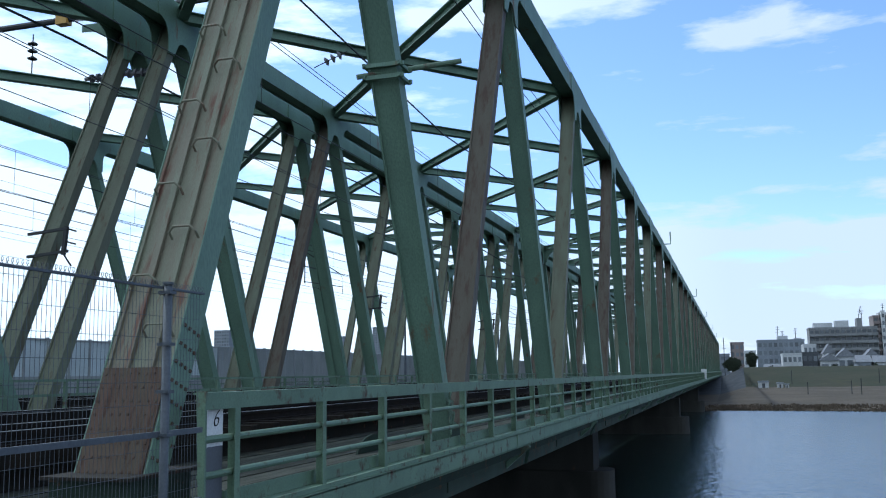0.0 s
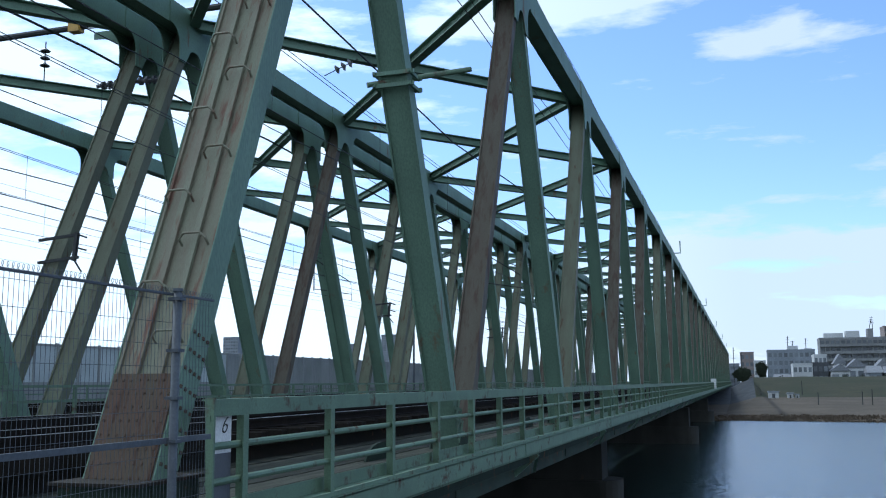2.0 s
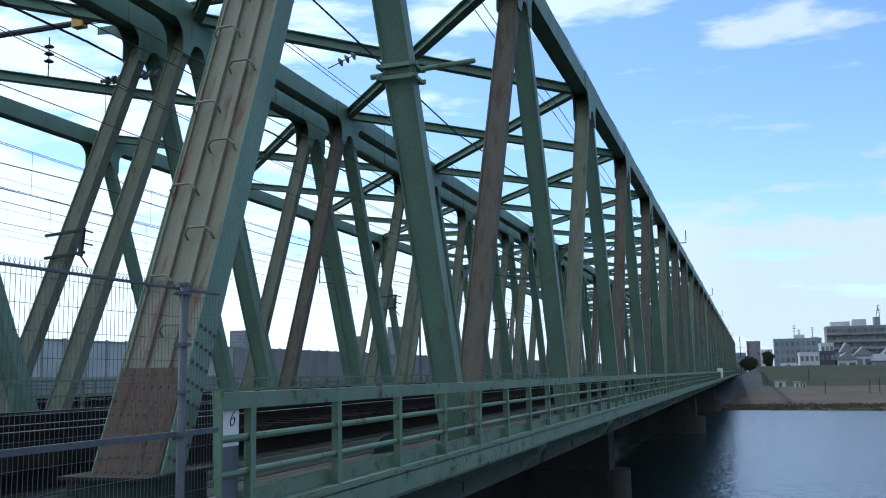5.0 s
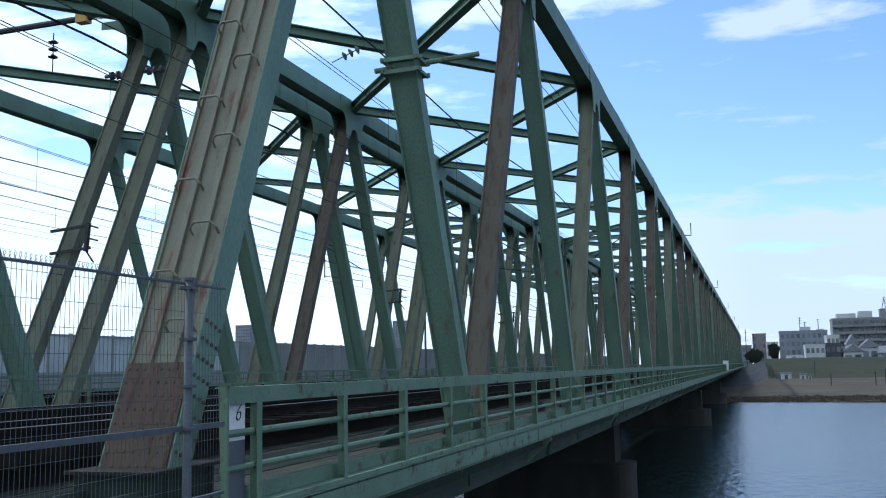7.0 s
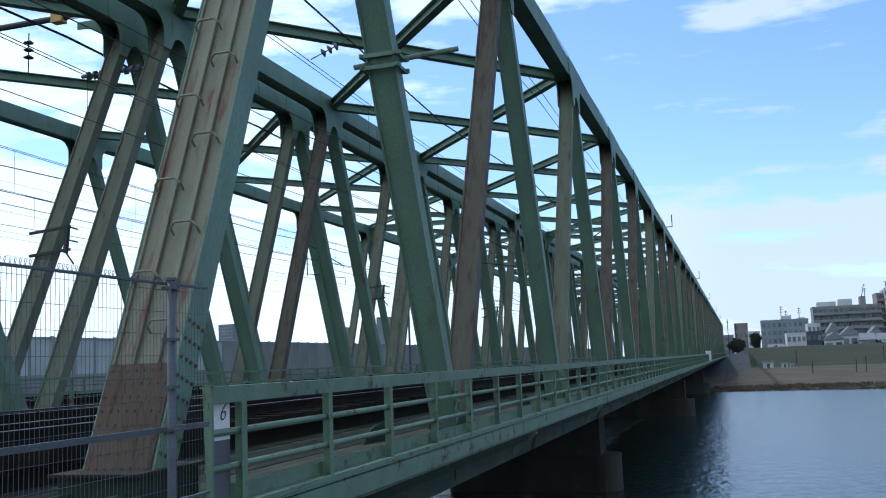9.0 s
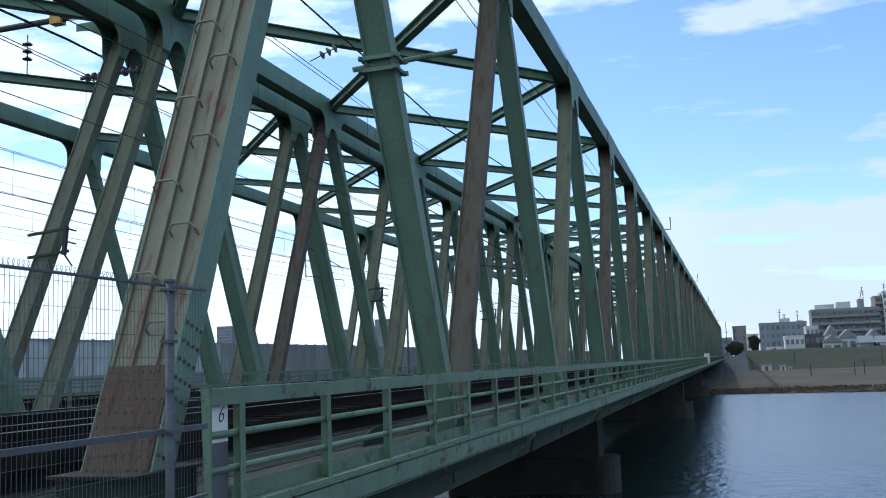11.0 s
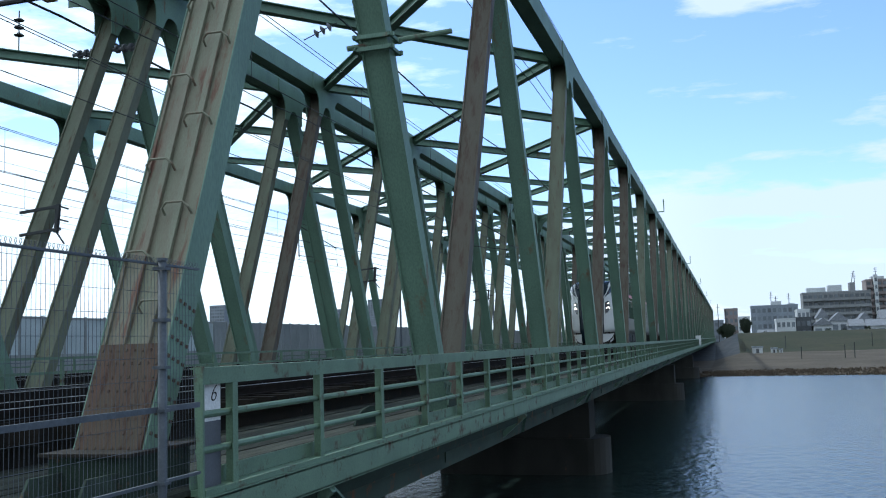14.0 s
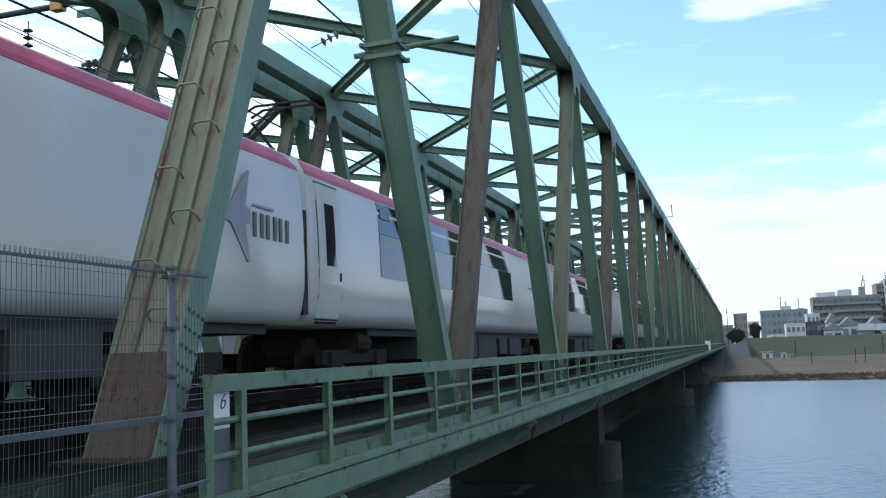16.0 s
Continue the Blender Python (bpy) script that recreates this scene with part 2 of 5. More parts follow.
def rod(bm, pts, r, n=6):
    """A round rod along pts."""
    pts = [Vector(p) for p in pts]
    rings = []
    for i, p in enumerate(pts):
        a = (pts[min(i + 1, len(pts) - 1)] - pts[max(i - 1, 0)]).normalized()
        s = a.orthogonal().normalized() if abs(a.z) > 0.9 else Vector((0, 0, 1)).cross(a).normalized()
        t = a.cross(s)
        rings.append([bm.verts.new(p + r * (s * math.cos(k * math.tau / n) + t * math.sin(k * math.tau / n))) for k in range(n)])
    for a, b in zip(rings, rings[1:]):
        for k in range(n):
            bm.faces.new((a[k], a[(k + 1) % n], b[(k + 1) % n], b[k]))
    bm.faces.new(rings[0][::-1])
    bm.faces.new(rings[-1])


def built_up(bm, p, q, w, d, side, lip=0.035, t=0.03):
    """A built-up box member: two side plates and two cover plates set back between them."""
    p, q = Vector(p), Vector(q)
    a = (q - p).normalized()
    s = Vector(side)
    s = (s - a * s.dot(a)).normalized()
    n = a.cross(s)
    a2, b2, c2 = w / 2, w / 2 - t, d / 2 - lip
    ring = [(-a2, -d / 2), (-b2, -d / 2), (-b2, -c2), (b2, -c2), (b2, -d / 2), (a2, -d / 2), (a2, d / 2), (b2, d / 2), (b2, c2), (-b2, c2), (-b2, d / 2), (-a2, d / 2)]
    lo, hi = ([bm.verts.new(o + s * u + n * v) for u, v in ring] for o in (p, q))
    bm.faces.new(lo[::-1]), bm.faces.new(hi)
    for i in range(12):
        bm.faces.new((lo[i], lo[(i + 1) % 12], hi[(i + 1) % 12], hi[i]))


def plate(bm, outline, x0, x1):
    """A plate in the YZ plane with that outline, from x0 to x1."""
    a = [bm.verts.new((x0, y, z)) for y, z in outline]
    b = [bm.verts.new((x1, y, z)) for y, z in outline]
    bm.faces.new(a[::-1])
    bm.faces.new(b)
    n = len(outline)
    for i in range(n):
        bm.faces.new((a[i], a[(i + 1) % n], b[(i + 1) % n], b[i]))


def mesh_of(name, bm, mat, smooth=False):
    bmesh.ops.recalc_face_normals(bm, faces=bm.faces)
    me = bpy.data.meshes.new(name)
    bm.to_mesh(me)
    bm.free()
    me.materials.append(mat)
    if smooth:
        for f in me.polygons:
            f.use_smooth = True
    return me


def part(name, bm, mat, parent, label="", kind="", smooth=False):
    ob = new(name, mesh_of(name, bm, mat, smooth))
    ob.parent = parent
    return tagged(ob, label, kind=kind)


def placed(name, me, parent, loc, rot=(0, 0, 0)):
    ob = new(name, me)
    ob.parent, ob.location, ob.rotation_euler = parent, loc, rot
    return ob


def thing(name, label, category, loc=(0, 0, 0), group="", kind=""):
    ob = new(name)
    ob.empty_display_size = 0.2
    ob.location = loc
    return tagged(ob, label, category, group, kind)


# ---- the two truss bridges ----
ZT, ZB, P, Y1, YEND = 9.58, -1.06, 9.595, 15.18, 6.13
PANELS = 35
XA, XB, XC, XD = -4.64, -13.13, -14.4, -23.2
TOP = lambda k: Y1 + (k - 0.5) * P
BOT = lambda k: Y1 + (k - 1) * P if k > 0 else YEND
SX = Vector((1, 0, 0))


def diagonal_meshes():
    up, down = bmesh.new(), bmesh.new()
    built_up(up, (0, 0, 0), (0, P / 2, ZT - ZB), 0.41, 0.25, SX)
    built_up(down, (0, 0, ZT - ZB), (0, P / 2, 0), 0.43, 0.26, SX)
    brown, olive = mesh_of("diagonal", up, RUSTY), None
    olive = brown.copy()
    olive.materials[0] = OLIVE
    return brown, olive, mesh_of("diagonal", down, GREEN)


UP, UP_OLIVE, DOWN = diagonal_meshes()


def gusset_meshes():
    a, b = bmesh.new(), bmesh.new()
    # upper plates flare to the chord in curves, with a rounded notch between the diagonals
    half = [(1.12, 0.29), (1.12, -0.27)]
    half += [(1.12 - 0.46 * math.sin(u * math.pi / 12), -0.72 + 0.45 * math.cos(u * math.pi / 12)) for u in range(1, 7)]
    half += [(0.66, -1.12), (0.40, -1.12)]
    half += [(0.26 * math.cos(u * math.pi / 10), -0.92 + 0.20 * math.sin(u * math.pi / 10)) for u in range(1, 6)]
    top = half + [(-y, z) for y, z in half[-2::-1]]
    for k in (-1, 1):
        x = k * 0.243
        plate(a, top, x - 0.012, x + 0.012)
        # lower plates share the chord's colour, darkened for shade
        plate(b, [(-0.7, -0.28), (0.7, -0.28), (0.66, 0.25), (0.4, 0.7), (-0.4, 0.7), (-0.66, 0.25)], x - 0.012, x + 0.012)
    return mesh_of("gusset_plate", a, GREEN), mesh_of("gusset_plate", b, CHORD_SHADE)


GUS_T, GUS_B = gusset_meshes()


def sway_mesh(width):
    """A cross frame between two trusses: a plate beam with curved knees."""
    bm = bmesh.new()
    arch = [(0.25, 0.25), (width - 0.25, 0.25), (width - 0.25, -0.95)]
    for i in range(9):
        a = i / 8 * math.pi / 2
        arch.append((width - 0.42 - 1.0 * (1 - math.cos(a)), -0.95 + 0.95 * math.sin(a)))
    for i in range(9):
        a = (8 - i) / 8 * math.pi / 2
        arch.append((0.42 + 1.0 * (1 - math.cos(a)), -0.95 + 0.95 * math.sin(a)))
    arch.append((0.25, -0.95))
    plate(bm, arch, -0.015, 0.015)
    for (y0, z0), (y1, z1) in zip(arch[3:-1], arch[4:-1]):
        bar(bm, (0, y0, z0), (0, y1, z1), 0.26, 0.03, SX)
    cuboid(bm, -0.13, 0.13, 0.25, width - 0.25, 0.25, 0.28)
    return mesh_of("sway_frame", bm, GREEN)


def truss_bridge(label, xn, xf, sway, lift=0.08):
    """A double-track Warren truss bridge between the trusses at xn (near) and xf (far)."""
    t = thing("truss_bridge", label, "bridge", group="railway truss bridges")
    for x in (xn, xf):
        bm = bmesh.new()
        built_up(bm, (x, TOP(0) - 0.3, ZT), (x, TOP(PANELS - 1) + 0.3, ZT), 0.46, 0.56, SX, 0.05)
        part("top_chord", bm, GREEN, t)
        # bottom chord: green paint darkened for the shade it lies in
        bm = bmesh.new()
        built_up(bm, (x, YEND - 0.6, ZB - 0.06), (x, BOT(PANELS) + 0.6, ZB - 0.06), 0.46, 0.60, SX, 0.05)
        part("bottom_chord", bm, CHORD_SHADE, t, "bottom chord with shade in its green colour")
        for k in range(0, PANELS):
            if k > 0:
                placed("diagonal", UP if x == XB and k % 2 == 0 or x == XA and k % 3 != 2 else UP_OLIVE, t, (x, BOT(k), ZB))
            placed("diagonal", DOWN, t, (x, TOP(k), ZB))
            placed("gusset_plate", GUS_T, t, (x, TOP(k), ZT))
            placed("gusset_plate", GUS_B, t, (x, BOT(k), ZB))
    for x in (xn, xf):
        end_post(t, x, x == XA)
    # crossed bracing between the top chords
    z = ZT - 0.02 + lift
    for s0, s1, dz in ((xn - 0.2, xf + 0.2, 0.0), (xf + 0.2, xn - 0.2, -0.03)):
        bm = bmesh.new()
        v = Vector((s1 - s0, P, 0))
        side = Vector((v.y, -v.x, 0)).normalized()
        for k in (-1, 1):
            o = Vector((0, 0, k * 0.13))
            bar(bm, o, v + o, 0.26, 0.025, side)
        bar(bm, (0, 0, 0), v, 0.025, 0.24, side)
        me = mesh_of("lateral_brace", bm, GREEN)
        for k in range(0, PANELS - 1):
            placed("lateral_brace", me, t, (s0, TOP(k), z + dz))
    sm = sway_mesh(abs(xf - xn))
    for k in sway:
        placed("sway_frame", sm, t, (xn, TOP(k), ZT), (0, 0, math.pi / 2))
    # dark plating between the trusses, under the sleepers; added to block light from below
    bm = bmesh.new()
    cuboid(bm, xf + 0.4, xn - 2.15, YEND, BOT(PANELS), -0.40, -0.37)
    part("deck_plating", bm, DARK, t, "dark plating added under the tracks to block light off the water")
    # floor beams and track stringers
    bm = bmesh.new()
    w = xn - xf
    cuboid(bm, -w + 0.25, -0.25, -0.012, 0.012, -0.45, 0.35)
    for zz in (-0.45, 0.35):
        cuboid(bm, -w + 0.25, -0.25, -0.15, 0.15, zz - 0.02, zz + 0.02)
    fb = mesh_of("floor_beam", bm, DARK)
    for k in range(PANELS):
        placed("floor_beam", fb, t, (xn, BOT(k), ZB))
    return t


def end_post(t, x, detailed):
    """The broad raking post at the bridge's near end, with its climbing rungs."""
    p, q = Vector((x, YEND, ZB)), Vector((x, TOP(0), ZT))
    bm = bmesh.new()
    built_up(bm, p, q, 0.62, 0.27, SX, 0.03)
    post = part("end_post", bm, POST, t, "broad raking end post, rust-streaked over green paint")
    if not detailed:
        return
    a = (q - p).normalized()
    n = a.cross(SX).normalized()
    if n.y > 0:
        n = -n
    bm = bmesh.new()
    for k in (-1, 1):
        o = SX * (k * 0.316)
        bar(bm, p + o, q + o, 0.012, 0.29, SX)
    part("side_plate", bm, GREEN, post, "cleaner green side plates")
    bm = bmesh.new()
    for sgn in (-1, 1):
        o = SX * (sgn * 0.115) + n * 0.135
        bar(bm, p + o + a * 1.72, q + o, 0.06, 0.03, SX)
    part("cover_strip", bm, POST, post)
    for i in range(22):
        c = p + a * (2.05 + 0.465 * i) + n * 0.135 + SX * (-0.14 if i % 2 else 0.13)
        bm = bmesh.new()
        w, h = 0.13, 0.07
        rod(bm, [c - SX * w - a * 0.05, c - SX * w + n * h - a * 0.02, c - SX * (w - 0.05) + n * (h + 0.03) + a * 0.02,
                 c + SX * (w - 0.05) + n * (h + 0.03) + a * 0.02, c + SX * w + n * h - a * 0.02, c + SX * w - a * 0.05], 0.012)
        part("rung", bm, POST, post)
    # brown riveted splice plate at the post's foot
    bm = bmesh.new()
    bar(bm, p + a * 0.35 + n * 0.152, p + a * 1.72 + n * 0.152, 0.60, 0.012, SX)
    part("splice_plate", bm, BROWN, post, "brown rusted splice plate with rivets")
    bm = bmesh.new()
    for i in range(8):
        for j in range(12):
            c = p + a * (0.40 + 0.115 * j) + n * 0.157 + SX * (-0.266 + 0.076 * i)
            rod(bm, [c, c + n * 0.009], 0.013, 6)
    for i in range(4):
        for j in range(12):
            c = p + a * (0.35 + 0.16 * j) + SX * 0.322 + n * (-0.11 + 0.073 * i)
            bar(bm, c, c + SX * 0.013, 0.026, 0.026, a)
    part("rivets", bm, BROWN, post, kind="stuff")
    # shoe, box and ribs take the green that is darkened for shade
    bm = bmesh.new()
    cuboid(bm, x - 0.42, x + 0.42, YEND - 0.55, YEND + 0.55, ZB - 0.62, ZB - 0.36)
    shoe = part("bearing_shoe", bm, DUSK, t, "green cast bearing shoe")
    bm = bmesh.new()
    cuboid(bm, x - 0.55, x + 0.55, YEND - 0.7, YEND + 0.7, ZB - 0.78, ZB - 0.62)
    part("bed_plate", bm, RUSTY, shoe)
    bm = bmesh.new()
    cuboid(bm, x - 0.36, x + 0.36, YEND - 0.05, YEND + 0.75, ZB - 0.36, -0.24)
    part("box", bm, DUSK, shoe)
    bm = bmesh.new()
    cuboid(bm, x - 0.40, x + 0.40, YEND - 0.12, YEND + 0.8, -0.24, -0.215)
    part("rim_plate", bm, DARK, shoe)
    for j in (0.1, 0.4, 0.7):
        bm = bmesh.new()
        cuboid(bm, x + 0.36, x + 0.385, YEND + j - 0.02, YEND + j + 0.02, ZB - 0.36, -0.24)
        part("rib", bm, DUSK, shoe)


NEAR = truss_bridge("green steel truss railway bridge with rusty diagonals", XA, XB, [0] + list(range(6, PANELS, 3)))
FAR = truss_bridge("second green steel truss railway bridge beside the first", XC, XD, [0] + list(range(5, PANELS, 3)), 0.20)


def knee(x, k, way):
    """A curved knee plate between a top chord and the cross bracing."""
    bm = bmesh.new()
    out = [(0.25, 0.2), (1.55, 0.2), (1.55, 0.0)]
    out += [(0.42 + 1.0 * (1 - math.cos(i / 8 * math.pi / 2)), -0.95 + 0.95 * math.sin(i / 8 * math.pi / 2)) for i in range(8, -1, -1)]
    out.append((0.25, -0.95))
    plate(bm, out, -0.015, 0.015)
    placed("knee_plate", mesh_of("knee_plate", bm, GREEN), FAR, (x, TOP(k), ZT), (0, 0, way * math.pi / 2))


for _x, _way in ((XC, 1), (XD, -1)):
    knee(_x, 1, _way)


def lacing(x, k):
    """Crossed lacing bars low on the outer face of a falling diagonal."""
    p, q = Vector((x, BOT(k + 1), ZB)), Vector((x, TOP(k), ZT))
    a = (q - p).normalized()
    n = a.cross(SX).normalized()
    for s in (-1, 1):
        bm = bmesh.new()
        bar(bm, -n * (0.17 * s), n * (0.17 * s) + a * 0.22, 0.012 + 0.004 * s, 0.05, SX)
        me = mesh_of("lacing_bar", bm, PALE)
        for i in range(5):
            placed("lacing_bar", me, NEAR, p + SX * 0.24 + a * (0.35 + 0.2 * i))
    # rounded knee plate of the floor beam behind, its shade put into the colour
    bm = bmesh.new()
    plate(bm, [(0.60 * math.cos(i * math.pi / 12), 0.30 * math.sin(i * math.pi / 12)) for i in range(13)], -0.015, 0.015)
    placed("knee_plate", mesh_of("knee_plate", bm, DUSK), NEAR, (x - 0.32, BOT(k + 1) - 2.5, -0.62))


for _k in (0, 1, 2, 3, 4, 5):
    lacing(XA, _k)


# ---- tracks ----
def track(x, label):
    t = thing("railway_track", label, "railway track", (x, 0, 0), "railway tracks")
    for s in (-1, 1):
        bm = bmesh.new()
        xx = s * 0.566
        cuboid(bm, xx - 0.024, xx + 0.024, -12, 660, -0.006, 0.001)
        head = bm
        bm = bmesh.new()
        cuboid(bm, xx - 0.032, xx + 0.032, -12, 660, -0.045, -0.004)
        cuboid(bm, xx - 0.008, xx + 0.008, -12, 660, -0.13, -0.045)
        cuboid(bm, xx - 0.065, xx + 0.065, -12, 660, -0.15, -0.13)
        rail = part("rail", bm, RUSTRAIL, t)
        part("running_surface", head, RAIL, rail, "polished steel running surface")
        bm = bmesh.new()
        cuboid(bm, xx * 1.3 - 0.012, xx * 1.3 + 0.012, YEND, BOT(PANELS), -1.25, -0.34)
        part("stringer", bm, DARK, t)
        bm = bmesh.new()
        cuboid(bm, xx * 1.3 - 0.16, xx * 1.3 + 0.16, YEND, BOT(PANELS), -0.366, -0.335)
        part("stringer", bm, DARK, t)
    bm = bmesh.new()
    cuboid(bm, -1.25, 1.25, -0.1, 0.1, -0.33, -0.152)
    sl = mesh_of("sleeper", bm, SLEEPER)
    y = -11.5
    n = 0
    rest = bmesh.new()
    while y < 350:
        if n < 140:
            placed("sleeper", sl, t, (0, y, 0))
        else:
            cuboid(rest, -1.25, 1.25, y - 0.1, y + 0.1, -0.33, -0.152)
        y += 0.6
        n += 1
    part("far_sleepers", rest, SLEEPER, t, kind="stuff")
    return t


TRACKS = (-7.62, -11.1, -17.2, -20.9)
for _x in TRACKS:
    track(_x, "polished steel rails on dark timber sleepers across the bridge")


# ---- walkway with its railing ----
XR = -3.95
def walkway():
    t = thing("walkway", "grey boarded maintenance walkway along the green bridge", "walkway")
    bm = bmesh.new()
    cuboid(bm, -0.012, 0.012, 5.4, 340, -0.86, -0.62)
    for zz in (-0.86, -0.62):
        cuboid(bm, -0.10, 0.012, 5.4, 340, zz - 0.012, zz + 0.012)
    for i in range(28):
        cuboid(bm, 0.012, 0.026, 5.55 + i * 11.8, 5.65 + i * 11.8, -0.86, -0.62)
    fa = part("fascia", bm, PALE, t, "pale green fascia beam with rust stains")
    fa.location.x = XR + 0.03
    # boards run along the bridge
    for i in range(13):
        x = XR - 0.12 - i * 0.205
        bm = bmesh.new()
        dz = random.uniform(-0.008, 0.008)
        cuboid(bm, x - 0.19, x, 5.5 + random.uniform(-0.05, 0.05), 340, -0.60 + dz, -0.555 + dz)
        part("board", bm, PLANK, t)
    # beam behind the fascia, coloured as dark as its shade
    bm = bmesh.new()
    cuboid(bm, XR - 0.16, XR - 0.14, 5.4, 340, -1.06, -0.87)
    part("back_beam", bm, DUSK, t, "green beam behind the fascia, shade in its colour")
    # raking brackets below
    bm = bmesh.new()
    bar(bm, (XR, 0, -0.9), (XA + 0.2, 0, -1.32), 0.1, 0.1)
    bar(bm, (XR, 0.0, -0.9), (XR - 0.4, 1.5, -1.38), 0.06, 0.03)
    br = mesh_of("bracket", bm, GREEN)
    for k in range(0, 34):
        placed("bracket", br, t, (0, 9.0 + k * P, 0))


walkway()


def railing():
    t = thing("railing", "pale green steel railing with rust spots along the walkway", "railing", (XR, 0, 0))
    y0, step, n = 7.04, 1.74, 190
    last = y0 + step * (n - 1)
    bm = bmesh.new()
    cuboid(bm, -0.05, 0.0, 6.56, last, 0.255, 0.375)
    cuboid(bm, -0.12, 0.0, 6.56, last, 0.375, 0.389)
    part("top_rail", bm, PALE, t)
    for z in (0.02, -0.26):
        bm = bmesh.new()
        rod(bm, [(-0.05, 6.56, z), (-0.05, last, z)], 0.03, 8)
        part("mid_rail", bm, PALE, t)
    bm = bmesh.new()
    cuboid(bm, -0.13, -0.118, 6.56, last, -0.555, -0.42)
    part("toe_board", bm, PALE, t)
    bm = bmesh.new()
    cuboid(bm, -0.004, 0.008, -0.04, 0.045, -0.61, 0.255)
    cuboid(bm, -0.10, -0.004, 0.033, 0.045, -0.61, 0.255)
    po = mesh_of("post", bm, PALE)
    for i in range(n):
        placed("post", po, t, (0, y0 + i * step, 0))
    bm = bmesh.new()
    v = [bm.verts.new((x, y, z)) for y in (6.53, 6.557) for x, z in ((-0.075, 0.40), (0.01, 0.40), (0.01, -0.61), (-0.035, -0.61))]
    for f in ((0, 1, 2, 3), (7, 6, 5, 4), (0, 4, 5, 1), (1, 5, 6, 2), (2, 6, 7, 3), (3, 7, 4, 0)):
        bm.faces.new([v[i] for i in f])
    bar(bm, (-0.03, 6.522, 0.24), (-0.03, 6.530, 0.24), 0.025, 0.05, SX)
    part("end_post", bm, PALE, t, "tapered end plate of the railing")
    bm = bmesh.new()
    cuboid(bm, -0.118, 0.018, 6.56, last, -0.605, -0.556)
    part("kerb_angle", bm, PALE, t)


railing()


def number_sign():
    t = thing("number_sign", "white number plate with a black six on a grey board", "sign", (XR - 0.055, 6.80, 0))
    bm = bmesh.new()
    cuboid(bm, -0.012, 0.0, -0.13, 0.11, -0.04, 0.275)
    plt = part("plate", bm, SIGN, t)
    bm = bmesh.new()
    cuboid(bm, -0.02, -0.005, -0.14, 0.12, -0.60, -0.04)
    part("board", bm, GREYPRINT, t, "grey lower board")
    cu = bpy.data.curves.new("digit", "FONT")
    cu.body, cu.size, cu.align_x, cu.shear = "6", 0.20, "CENTER", 0.35
    cu.extrude, cu.offset = 0.002, -0.0045
    cu.materials.append(BLACK)
    ob = new("digit", cu)
    ob.parent = plt
    ob.matrix_local = Matrix.Translation((0.003, -0.01, 0.115)) @ Euler((math.pi / 2, 0, math.pi / 2)).to_matrix().to_4x4()


number_sign()


# ---- mesh fence at the bank ----
def fence():
    t = thing("mesh_fence", "galvanised steel mesh fence panel with a round post", "fence", (-3.5, 0, 0))
    y0, y1 = 2.6, 5.72
    bm = bmesh.new()
    y = y0
    while y < y1:
        rod(bm, [(0, y, -0.38), (0, y, 1.09)], 0.0015, 4)
        y += 0.036
    for i in range(11):
        z = -0.36 + 0.14 * i
        rod(bm, [(0.004, y0, z), (0.004, y1, z)], 0.0015, 4)
    y = y0
    while y < y1 - 0.05:       # rolled loops along the top
        ring = [(0.014 + 0.014 * math.cos(a), y + 0.036 * a / math.tau, 1.106 + 0.018 * math.sin(a)) for a in [math.pi + i * math.tau / 8 for i in range(9)]]
        rod(bm, ring, 0.0018, 4)
        y += 0.036
    part("wire_mesh", bm, GALV, t, kind="stuff")
    for z, h in ((1.08, 0.014), (0.155, 0.036), (-0.30, 0.02)):
        bm = bmesh.new()
        cuboid(bm, 0.006, 0.03, y0, y1, z - h / 2, z + h / 2)
        part("rail", bm, GALV, t)
    for y in (5.24, 2.9):
        bm = bmesh.new()
        rod(bm, [(0.05, y, -1.9), (0.05, y, 1.10)], 0.027, 12)
        po = part("post", bm, GALV, t, smooth=True)
        bm = bmesh.new()
        rod(bm, [(0.05, y, 1.10), (0.05, y, 1.118)], 0.034, 12)
        part("cap", bm, GALV, po)
        for z in (1.05, 0.72, 0.42, 0.15, -0.30):
            bm = bmesh.new()
            cuboid(bm, 0.0, 0.09, y - 0.036, y + 0.036, z - 0.010, z + 0.010)
            part("clamp", bm, GALV, po)


fence()


# ---- overhead line ----
def line_run(name, label, x, z, r, sag=0.1, step=P / 2, n=75, y0=-10.0):
    bm = bmesh.new()
    rod(bm, [(x, y0 + step * k, z - sag * (k % 2)) for k in range(n)], r, 5)
    ob = new(name, mesh_of(name, bm, WIRE))
    return tagged(ob, label, "cable", "cables along the bridge")


